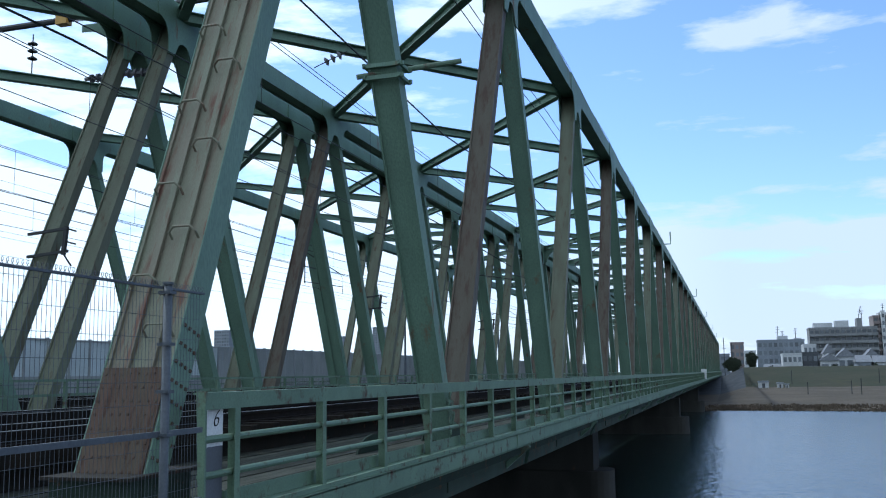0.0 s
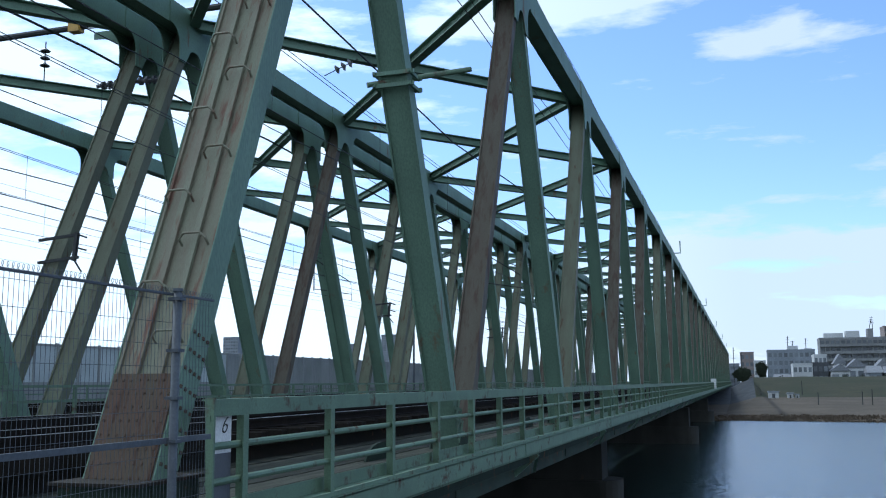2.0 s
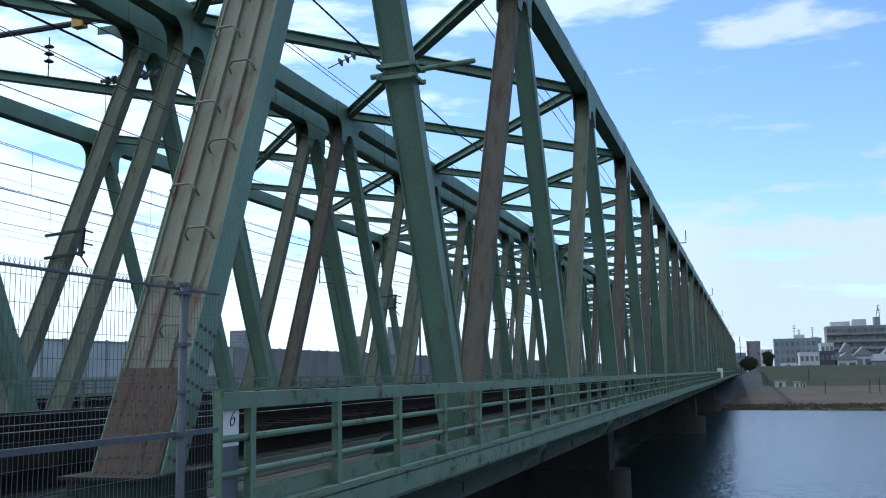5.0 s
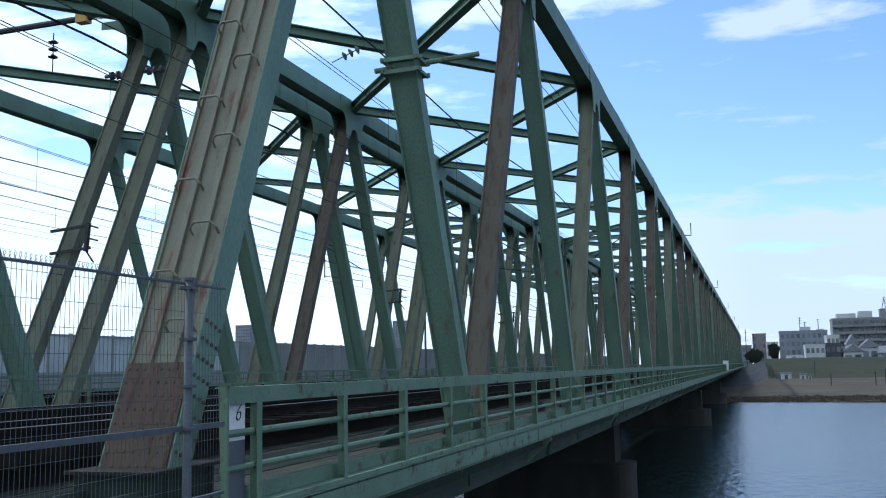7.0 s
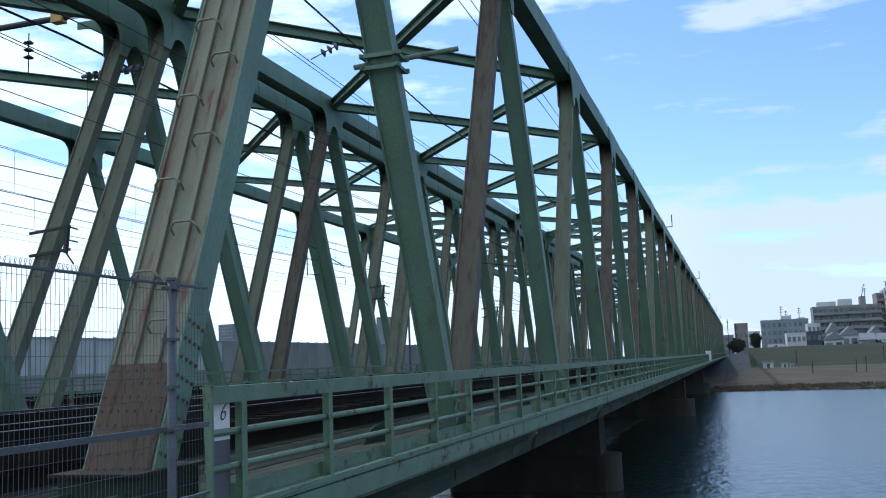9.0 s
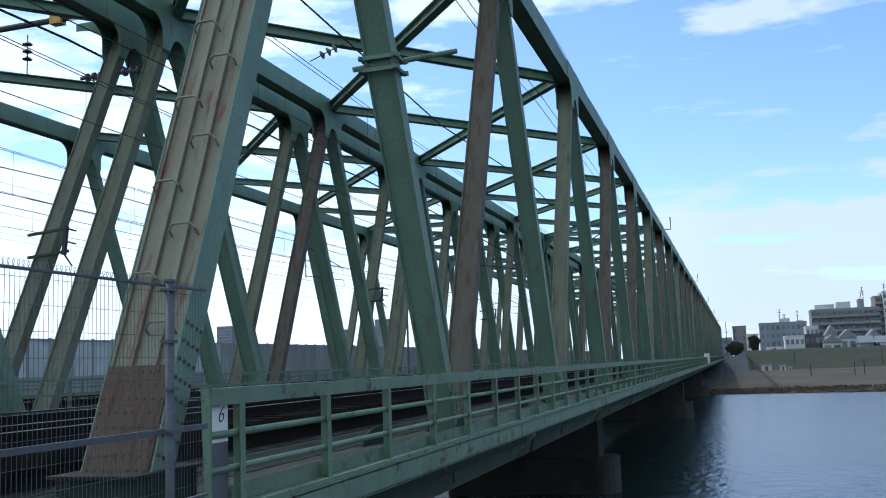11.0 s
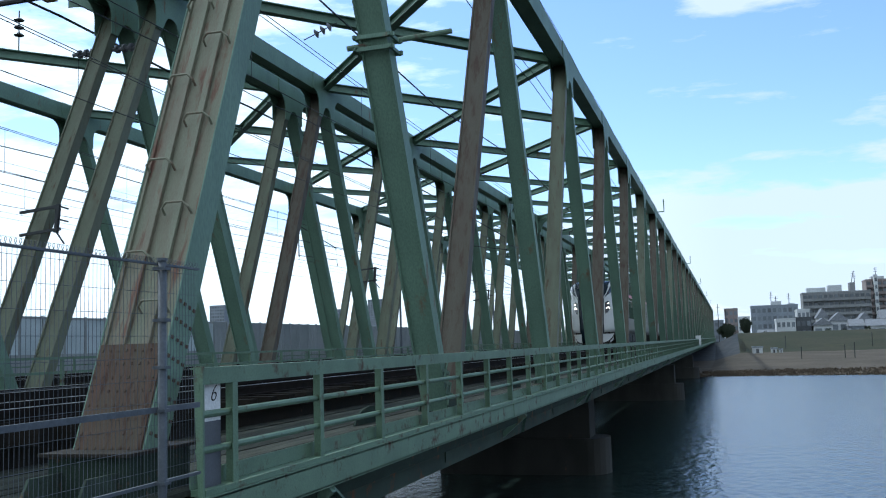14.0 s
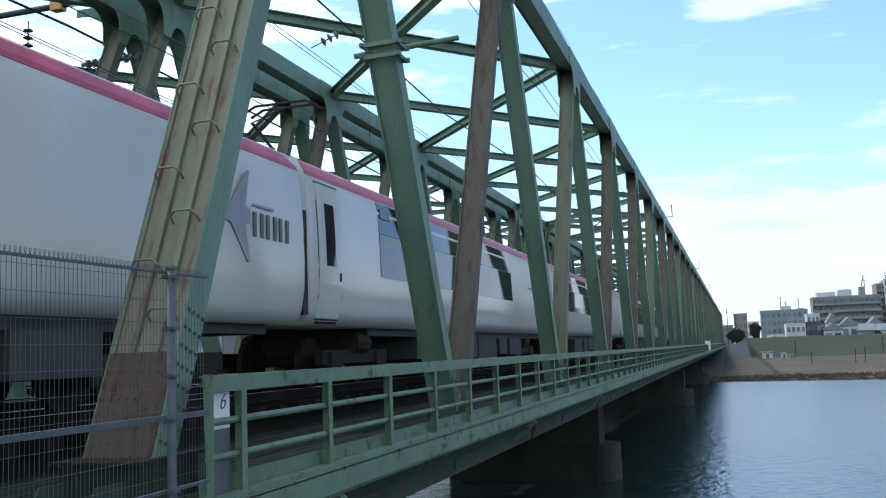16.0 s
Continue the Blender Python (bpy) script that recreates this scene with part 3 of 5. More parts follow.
def catenary():
    for x in TRACKS:
        t = thing("overhead_line", "thin dark contact wire hung from a messenger wire", "overhead line", (x, 0, 0), "overhead lines")
        sag = lambda y: (6.1 if x == TRACKS[1] else 6.5) - 1.68 * (((y - TOP(0)) / (P * 5)) % 1.0) * (1 - ((y - TOP(0)) / (P * 5)) % 1.0)
        for nm, dx in (("contact_wire", 0.0), ("messenger_wire", -0.05), ("messenger_wire", 0.06)):
            bm = bmesh.new()
            rod(bm, [(dx + 0.18 * math.sin(y / 15.0), y, 5.15 if nm[0] == "c" else sag(y)) for y in range(-10, 640, 4)], 0.009, 4)
            part(nm, bm, WIRE, t)
        for k in range(40):
            y = 4 + 5 * k
            xx = 0.18 * math.sin(y / 15.0)
            bm = bmesh.new()
            rod(bm, [(xx, y, 5.15), (xx, y, sag(y) - 0.03), (xx, y, sag(y) + 0.03)], 0.005, 4)
            part("dropper", bm, WIRE, t)
        # arms that hold the wires, at every fifth node
        for k in range(4, PANELS, 5):
            y = TOP(k)
            bm = bmesh.new()
            s = 1 if x in (TRACKS[0], TRACKS[2]) else -1
            rod(bm, [(s * 2.2, y, 7.6), (0.0, y, 6.2), (0, y, 6.05)], 0.03, 6)
            rod(bm, [(s * 2.3, y, 5.9), (0.1, y, 5.5), (0.1, y, 5.18)], 0.025, 6)
            rod(bm, [(s * 2.25, y, 7.7), (s * 2.25, y, 5.8)], 0.035, 6)
            part("registration_arm", bm, WIRE, t)
    for x, z, r in ((-12.6, 7.9, 0.014), (-22.6, 7.6, 0.02), (-15.3, 8.9, 0.032)):
        line_run("feeder_cable", "black feeder cable strung under the top chords", x, z, r)
    for x, z in ((-5.25, 8.75), (-5.38, 8.55)):
        line_run("signal_cable", "thin grey signal cable along the top chord", x, z, 0.011)
    line_run("feeder_cable", "black feeder cable strung under the top chords", -8.9, 9.05, 0.024, 0.55, P * 1.5, 25, 15.0)
    line_run("ground_wire", "thin ground wire above the near top chord", -4.45, 10.02, 0.009)


catenary()


def insulator(loc, tilt=0):
    t = thing("insulator", "grey porcelain insulator string hanging from a bracket", "insulator", loc, "insulators")
    t.rotation_euler = (0, radians(tilt), 0)
    bm = bmesh.new()
    rod(bm, [(0, 0, 0.3), (0, 0, -0.75)], 0.015, 6)
    part("pin", bm, WIRE, t)
    for i in range(3):
        bm = bmesh.new()
        z = 0.05 - 0.2 * i
        for r0, r1, za, zb in ((0.04, 0.13, 0.06, 0.0), (0.13, 0.12, 0.0, -0.02)):
            a = [bm.verts.new((r0 * math.cos(u * math.tau / 10), r0 * math.sin(u * math.tau / 10), z + za)) for u in range(10)]
            b = [bm.verts.new((r1 * math.cos(u * math.tau / 10), r1 * math.sin(u * math.tau / 10), z + zb)) for u in range(10)]
            for u in range(10):
                bm.faces.new((a[u], a[(u + 1) % 10], b[(u + 1) % 10], b[u]))
        part("disc", bm, PORCELAIN, t)


def clamp_bracket():
    """The clamp and the pipe arm on the first falling diagonal."""
    p, q = Vector((XA, TOP(0), ZT)), Vector((XA, BOT(1), ZB))
    c = p + (q - p) * 0.442
    t = thing("pipe_bracket", "green clamped bracket with a long pipe arm on a diagonal", "bracket", c)
    for dz in (-0.09, 0.09):
        for s in (-0.18, 0.18):
            bm = bmesh.new()
            bar(bm, (-0.30, s, dz), (0.33, s, dz), 0.05, 0.06, (0, 1, 0))
            part("clamp_bar", bm, GREEN, t)
        for s in (-0.27, 0.27):
            bm = bmesh.new()
            bar(bm, (s, -0.24, dz), (s, 0.24, dz), 0.04, 0.05)
            part("clamp_bolt", bm, GREEN, t)
    bm = bmesh.new()
    rod(bm, [(-0.36, -0.26, -0.08), (0.96, 0.62, 0.30)], 0.04, 10)
    part("pipe", bm, PALE, t)


clamp_bracket()


def box_bracket(x, k, f):
    """A square arm on a far truss's diagonal that holds cables."""
    p, q = Vector((x, BOT(k), ZB)), Vector((x, TOP(k), ZT))
    c = p + (q - p) * f
    t = thing("cable_bracket", "black square cable bracket bolted to a diagonal", "bracket", c, "cable brackets")
    bm = bmesh.new()
    for z in (0.0, 0.5):
        bar(bm, (-0.3, -0.2, z), (0.75, -0.2, z + 0.08), 0.06, 0.06)
    bar(bm, (0.64, -0.2, 0.0), (0.70, -0.2, 0.62), 0.08, 0.08)
    rod(bm, [(0.7, -0.2, 0.58), (0.95, -0.2, 0.5)], 0.02, 5)
    rod(bm, [(0.66, -0.2, 0.3), (0.95, -0.2, 0.22)], 0.02, 5)
    rod(bm, [(0.66, -0.2, 0.0), (0.85, -0.2, -0.25)], 0.02, 5)
    part("frame", bm, WIRE, t)


for _k, _f in ((1, 0.40), (3, 0.40), (5, 0.40)):
    box_bracket(XC, _k, _f)
insulator((-17.0, 19.4, 9.15))
insulator((-9.92, 22.9, 9.2), 70)


def chord_stands():
    for i, y in enumerate((71, 122.6, 170, 220, 270)):
        t = thing("wire_stand", "small hooked wire stand on the top chord", "stand", (XA + 0.1, y, ZT + 0.28), "wire stands")
        bm = bmesh.new()
        rod(bm, [(-0.6, 0, 0.05), (0.55, 0, 0.05), (0.55, 0, 0.95)], 0.05, 6)
        part("arm", bm, GREEN, t)


chord_stands()


def pull_off():
    """The long pole that crosses between the two bridges high up, and the box on it."""
    t = thing("pull_off_pole", "dark steel pull-off pole slung across between the bridges", "pole", (0, 0, 0))
    bm = bmesh.new()
    rod(bm, [(-19.9, 20.0, 10.0), (-11.9, 20.0, 10.02)], 0.085, 8)
    part("pole", bm, WIRE, t)
    for x, y, z in ((-14.85, 19.42, 8.07), (-13.75, 19.42, 8.07)):
        bm = bmesh.new()
        rod(bm, [(x - 0.5, y, z), (x + 0.5, y, z - 0.03)], 0.05, 8)
        for k in (-0.3, -0.1, 0.1, 0.3):
            rod(bm, [(x + k - 0.03, y, z), (x + k + 0.03, y, z)], 0.11, 8)
        part("insulator", bm, PORCELAIN, t)


pull_off()


def signal_box():
    t = thing("signal_box", "small yellow equipment box on a cross frame", "equipment box", (-16.55, TOP(1), 9.86))
    bm = bmesh.new()
    cuboid(bm, -0.17, 0.17, -0.12, 0.12, 0.0, 0.62)
    part("case", bm, YELLOW, t)
    bm = bmesh.new()
    cuboid(bm, 0.35, 0.68, -0.02, 0.02, 0.05, 0.45)
    part("plate", bm, SIGN, t, "white plate beside the box")
    t = thing("equipment_cabinet", "white equipment cabinet far along the walkway", "cabinet", (-4.0, 138, -0.555))
    bm = bmesh.new()
    cuboid(bm, -0.38, 0.34, -0.3, 0.3, 0.0, 1.38)
    part("case", bm, SIGN, t)


YELLOW = material("faded_yellow_paint", (0.52, 0.30, 0.05), 0.5, scale=6)
signal_box()


# ---- piers, abutment, ground, water ----
def pier(y, x0, x1, seats):
    t = thing("bridge_pier", "stained grey concrete bridge pier, darkened for shade, standing in the river", "pier", (0, y, 0), "bridge piers")
    bm = bmesh.new()
    n = 10
    outline = [(x1 - 1.0 + math.sin(a) * 1.0, math.cos(a) * 1.3) for a in [i * math.pi / n for i in range(n + 1)]]
    outline += [(x0 + 1.0 - math.sin(a) * 1.0, -math.cos(a) * 1.3) for a in [i * math.pi / n for i in range(n + 1)]]
    lo = [bm.verts.new((x * 1.0, yy * 1.06, -9)) for x, yy in outline]
    hi = [bm.verts.new((x, yy, -4.25)) for x, yy in outline]
    bm.faces.new(hi)
    for i in range(len(outline)):
        j = (i + 1) % len(outline)
        bm.faces.new((lo[i], lo[j], hi[j], hi[i]))
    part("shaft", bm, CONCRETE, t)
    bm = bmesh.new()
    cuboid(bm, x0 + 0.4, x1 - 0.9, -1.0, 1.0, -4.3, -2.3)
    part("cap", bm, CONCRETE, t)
    for x in seats:
        bm = bmesh.new()
        cuboid(bm, x - 0.4, x + 0.4, -0.5, 0.5, -2.3, -1.5)
        part("bearing", bm, DARK, t)


for _y, _x in ((48.0, -5.9), (104.5, -4.8), (160.0, -4.8)):
    pier(_y, -14.8, _x, (XA - 2.3, XB + 0.3))
    pier(_y - 9.0, -24.0, -14.7, (XC - 1.6, XD + 0.6))


DARKCONCRETE = material("dark_concrete", (0.022, 0.022, 0.020), 0.95, second=(0.012, 0.012, 0.011), scale=0.8, spec=0.05)


def abutment():
    t = thing("abutment", "dark concrete abutment under the bridge's end", "abutment", kind="structure")
    bm = bmesh.new()
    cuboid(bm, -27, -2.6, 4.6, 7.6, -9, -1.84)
    part("seat", bm, DARKCONCRETE, t)
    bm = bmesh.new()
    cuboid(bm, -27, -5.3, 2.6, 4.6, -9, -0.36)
    part("backwall", bm, DARKCONCRETE, t)



def trackbed(y0, y1, z0):
    """Ballasted bank that carries the tracks on land."""
    t = thing("trackbed", "dark ballast bank under the railway tracks", "trackbed", (0, y0, 0), kind="structure")
    bm = bmesh.new()
    ring = [(-25.5, z0), (-23.2, -0.34), (-5.9, -0.34), (-5.3, z0)]
    a, b = [[bm.verts.new((x, y, z)) for x, z in ring] for y in (0, y1 - y0)]
    bm.faces.new(a), bm.faces.new(b[::-1])
    for i in range(4):
        j = (i + 1) % 4
        bm.faces.new((a[i], b[i], b[j], a[j]))
    part("ballast", bm, EARTH, t)


abutment()
trackbed(-16.0, 2.59, -1.95)
trackbed(BOT(PANELS) + 0.7, 680.0, -4.2)
WATERZ = -6.0


def ground_and_water():
    # one sheet: near bank, river bed, far bank, levee, land to the horizon
    grass = material("dry_green_levee_grass", (0.036, 0.043, 0.027), 0.95, second=(0.052, 0.050, 0.034), scale=0.12, fine=1.5, bump=0.6, rust=0.25, rust_colour=(0.045, 0.042, 0.022), spec=0.08)
    sand = material("pale_brown_river_flat", (0.110, 0.092, 0.070), 0.95, second=(0.070, 0.060, 0.046), scale=0.10, fine=1.5, bump=0.5, spec=0.08)
    bm = bmesh.new()
    prof = [(-700, -1.6), (-40, -1.6), (3.0, -1.85), (5.0, -2.0), (8.0, -3.6), (15, -8.0), (140, -8.5)]
    far = [(-6, -6.6), (0, -5.75), (5, -5.5), (240, -5.1), (247, -4.7), (280, -1.5), (287, -1.35), (294, -1.4), (306, -3.2), (350, -3.6), (3400, -3.6)]
    rise = [0, 0, 0, 1.6, 1.9, 2.75, 2.85, 2.75, 1.7, 1.6, 1.6]      # the levee stands higher beside the bridge
    xs = [-3000, -600, -200, -80, -40, -20, -8, -3.4, 2.6, 8, 16, 24, 34, 50, 80, 200, 600, 3000]
    rows = []
    for x in xs:
        bend = 167.0 - 0.25 * max(0.0, min(x, 60))
        col = [bm.verts.new((x, y, z + random.uniform(-0.1, 0.1))) for y, z in prof]
        lift = 1.0 if x > 0 or x < -30 else 0.0
        for i, (d, z) in enumerate(far):
            z += rise[i] * lift
            base = bend if i < 3 else 0.0
            col.append(bm.verts.new((x, base + d, z + random.uniform(-0.08, 0.08))))
        rows.append(col)
    for a, b in zip(rows, rows[1:]):
        for i in range(len(a) - 1):
            f = bm.faces.new((a[i], b[i], b[i + 1], a[i + 1]))
            f.material_index = 0 if i < 6 else (1 if i < 10 else 2)
            if i >= 10 and -30 < a[0].co.x < 0:
                f.material_index = 3
    me = mesh_of("ground", bm, EARTH)
    me.materials.append(sand)
    me.materials.append(grass)
    me.materials.append(material("grey_stone_revetment", (0.075, 0.080, 0.085), 0.9, second=(0.050, 0.054, 0.058), scale=0.4, fine=2.0, spec=0.1))
    tagged(new("ground", me), "river banks with a sandy flat and a grassy levee", "ground", kind="structure")
    # water
    m = bpy.data.materials.new("river_water")
    m.use_nodes = True
    nt = m.node_tree
    b = nt.nodes["Principled BSDF"]
    b.inputs["Base Color"].default_value = (0.022, 0.036, 0.032, 1)
    b.inputs["Roughness"].default_value = 0.20
    b.inputs["IOR"].default_value = 1.333
    geo = nt.nodes.new("ShaderNodeNewGeometry")
    mp = nt.nodes.new("ShaderNodeMapping")
    mp.inputs["Scale"].default_value = (1.0, 0.55, 1.0)
    mp.inputs["Rotation"].default_value = (0, 0, 0.4)
    nt.links.new(geo.outputs["Position"], mp.inputs[0])
    n1, n2 = nt.nodes.new("ShaderNodeTexNoise"), nt.nodes.new("ShaderNodeTexNoise")
    n1.inputs["Scale"].default_value, n1.inputs["Detail"].default_value = 1.9, 3
    n2.inputs["Scale"].default_value, n2.inputs["Detail"].default_value = 0.12, 2
    add = nt.nodes.new("ShaderNodeMath")
    add.operation = "MULTIPLY_ADD"
    nt.links.new(mp.outputs[0], n1.inputs["Vector"])
    nt.links.new(mp.outputs[0], n2.inputs["Vector"])
    nt.links.new(n2.outputs["Fac"], add.inputs[0])
    add.inputs[1].default_value = 1.2
    nt.links.new(n1.outputs["Fac"], add.inputs[2])
    bp = nt.nodes.new("ShaderNodeBump")
    bp.inputs["Strength"].default_value, bp.inputs["Distance"].default_value = 0.36, 0.20
    nt.links.new(add.outputs[0], bp.inputs["Height"])
    nt.links.new(bp.outputs[0], b.inputs["Normal"])
    bm = bmesh.new()
    v = [bm.verts.new(c) for c in ((-2500, 9, WATERZ), (2500, 9, WATERZ), (2500, 230, WATERZ), (-2500, 230, WATERZ))]
    bm.faces.new(v)
    tagged(new("water", mesh_of("water", bm, m)), "rippled blue-grey river water reflecting the sky", "river", kind="structure")


ground_and_water()


# ---- noise barrier of a third bridge ----
def barrier():
    t = thing("noise_barrier", "grey panelled noise barrier on a parallel viaduct", "barrier", (-40, 0, 0))
    bm = bmesh.new()
    cuboid(bm, -6, 0, 10, 420, -2.2, -0.3)
    part("deck", bm, CONCRETE, t)
    pm, po = bmesh.new(), bmesh.new()
    cuboid(pm, -0.05, 0.05, 0.06, 1.94, -0.3, 3.05)
    for y in (0.5, 0.98, 1.46):
        cuboid(pm, 0.05, 0.085, y - 0.04, y + 0.04, 0.5, 3.0)
    for y in (0.25, 0.62, 1.0, 1.38, 1.75):
        cuboid(pm, 0.05, 0.16, y - 0.09, y + 0.09, -0.2, 0.42)
    cuboid(po, -0.08, 0.09, -0.06, 0.06, -0.3, 3.12)
    pm, po = mesh_of("panel", pm, BARRIER), mesh_of("barrier_post", po, BARRIER)
    clear = material("pale_translucent_panel", (0.52, 0.58, 0.60), 0.2, scale=0.4, bump=0)
    wm = bmesh.new()
    cuboid(wm, -0.02, 0.02, 0.06, 1.94, 0.75, 2.9)
    wm = mesh_of("clear_panel", wm, clear)
    lm = bmesh.new()
    cuboid(lm, -0.05, 0.05, 0.06, 1.94, -0.3, 0.75)
    cm = bmesh.new()
    cuboid(cm, -0.05, 0.05, 0.06, 1.94, 2.9, 3.05)
    cm = mesh_of("coping", cm, BARRIER)
    lm = mesh_of("panel", lm, BARRIER)
    for i in range(150):
        y = 20 + 2.0 * i
        if y < 68:
            placed("clear_panel", wm, t, (0, y, 0))
            placed("panel", lm, t, (0, y, 0))
            placed("coping", cm, t, (0, y, 0))
        else:
            placed("panel", pm, t, (0, y, 0))
        placed("barrier_post", po, t, (0, y, 0))


barrier()


def inner_railing(x, label):
    t = thing("railing", label, "railing", (x, 0, 0))
    for z in (0.50, 0.22, -0.06):
        bm = bmesh.new()
        bar(bm, (0, YEND, z), (0, 330, z), 0.05, 0.05)
        part("rail", bm, PALE, t)
    bm = bmesh.new()
    cuboid(bm, -0.03, 0.03, -0.03, 0.03, -0.9, 0.50)
    me = mesh_of("post", bm, PALE)
    for i in range(120):
        placed("post", me, t, (0, YEND + 1.9 * i, 0))
    bm = bmesh.new()
    cuboid(bm, -0.35, 0.35, YEND, 330, -0.95, -0.9)
    part("deck", bm, DARK, t)


inner_railing(-12.55, "green inner railing beside the second track")
inner_railing(-24.2, "green outer railing of the second bridge")


# ---- power lines beyond ----
def power_lines():
    for i, s in enumerate((0.29, 0.268, 0.246, 0.226, 0.208, 0.19)):
        line_run("power_line", "thin power line on the far side of the tracks", -36 - (i % 2) * 1.5, 0.5 + 36 * s, 0.022 if i == 1 else 0.009, 0.3, 23, 14, 58.0 - 69.0)
    for i in range(5):
        y = 58 + 46 * i
        t = thing("line_mast", "slim grey steel catenary mast with arms", "mast", (-36.5, y, 0), "catenary masts")
        bm = bmesh.new()
        rod(bm, [(0, 0, -3), (0, 0, 11.5)], 0.13, 8)
        part("pole", bm, GALV, t)
        for z in (10.85, 9.27, 7.9):
            bm = bmesh.new()
            bar(bm, (-1.3, 0, z - 0.75), (1.2, 0, z), 0.08, 0.08)
            part("arm", bm, GALV, t)


power_lines()


# ---- far bank ----
# far window glass, lightened in its colour for distance haze
GLASSD = material("hazed_far_window_glass", (0.13, 0.145, 0.165), 0.35, bump=0, vary=0.35)
TREEGREEN = material("dark_winter_foliage", (0.035, 0.048, 0.026), 0.9, second=(0.022, 0.03, 0.018), scale=1.5, vary=0.2)
BARK = material("grey_brown_bark", (0.10, 0.08, 0.06), 0.9, scale=4)
REED = material("dry_brown_reeds", (0.165, 0.130, 0.098), 0.95, second=(0.115, 0.092, 0.070), scale=0.6, vary=0.3, spec=0.1)
# grey and tan walls have the blue of distance haze mixed in
WALLS = {
    "grey": material("hazed_grey_render", (0.22, 0.245, 0.28), 0.85, scale=0.15, fine=3, second=(0.17, 0.19, 0.22), bump=0),
    "pink": material("pinkish_tiled_wall", (0.24, 0.20, 0.19), 0.85, scale=0.15, fine=3, bump=0),
    "white": material("off_white_wall", (0.50, 0.51, 0.52), 0.85, scale=0.2, fine=3, second=(0.38, 0.39, 0.40), bump=0),
    "tan": material("hazed_tan_concrete", (0.23, 0.235, 0.24), 0.85, scale=0.15, fine=3, bump=0),
    "pale": material("pale_cream_wall", (0.55, 0.56, 0.56), 0.85, scale=0.2, fine=3, second=(0.45, 0.46, 0.46), bump=0),
    "dark": material("dark_boarded_wall", (0.075, 0.08, 0.09), 0.85, scale=0.3, fine=3, bump=0),
}
ROOFING = material("grey_roof_tiles", (0.19, 0.20, 0.22), 0.8, scale=1.0, fine=4, bump=0)


def block(label, x0, x1, y, z1, wall, floors, cols, balcony=False, depth=12.0, z0=-3.8, roof_boxes=(), category="apartment building", group="buildings on the far bank"):
    """A flat-roofed building that faces the river."""
    t = thing("apartment_building", label, category, (x0, y, z0), group)
    w, h = x1 - x0, z1 - z0
    bm = bmesh.new()
    cuboid(bm, 0, w, 0, depth, 0, h)
    body = part("wall", bm, WALLS[wall], t)
    bm = bmesh.new()
    for a in ((-0.1, w + 0.1, -0.1, 0.25), (-0.1, w + 0.1, depth - 0.25, depth + 0.1), (-0.1, 0.2, 0.25, depth - 0.25), (w - 0.2, w + 0.1, 0.25, depth - 0.25)):
        cuboid(bm, *a, h, h + 0.7)
    part("parapet", bm, WALLS[wall], t)
    fh, cw = h / floors, w / cols
    bm = bmesh.new()
    cuboid(bm, cw * 0.18, cw * 0.82, -0.06, 0.02, fh * 0.28, fh * 0.80)
    win = mesh_of("window", bm, GLASSD)
    for f in range(floors):
        for c in range(cols):
            placed("window", win, t, (c * cw, 0, f * fh))
        if balcony:
            bm = bmesh.new()
            cuboid(bm, 0, w, -1.3, -0.06, f * fh - 0.1, f * fh + 0.1)
            cuboid(bm, 0, w, -1.35, -1.25, f * fh + 0.1, f * fh + fh * 0.36)
            for c in range(cols + 1):
                cuboid(bm, min(c * cw, w - 0.15), min(c * cw, w - 0.15) + 0.15, -1.25, -0.06, f * fh + 0.1, f * fh + fh - 0.1)
            part("balcony", bm, WALLS[wall], t)
    for a, b, hh in roof_boxes:
        bm = bmesh.new()
        cuboid(bm, a * w, b * w, depth * 0.2, depth * 0.7, h, h + hh)
        part("roof_house", bm, WALLS["white"] if hh < 4 else WALLS[wall], t)
    return t


def aerial(x, y, z, h, lean=0.0):
    t = thing("roof_aerial", "thin dark aerial mast on a roof", "aerial", (x, y, z), "roof aerials")
    bm = bmesh.new()
    rod(bm, [(0, 0, 0), (lean, 0, h)], 0.14, 5)
    for k in (0.55, 0.75, 0.92):
        bar(bm, (lean * k - 0.7, 0, h * k), (lean * k + 0.7, 0, h * k), 0.1, 0.1)
    part("mast", bm, WIRE, t)


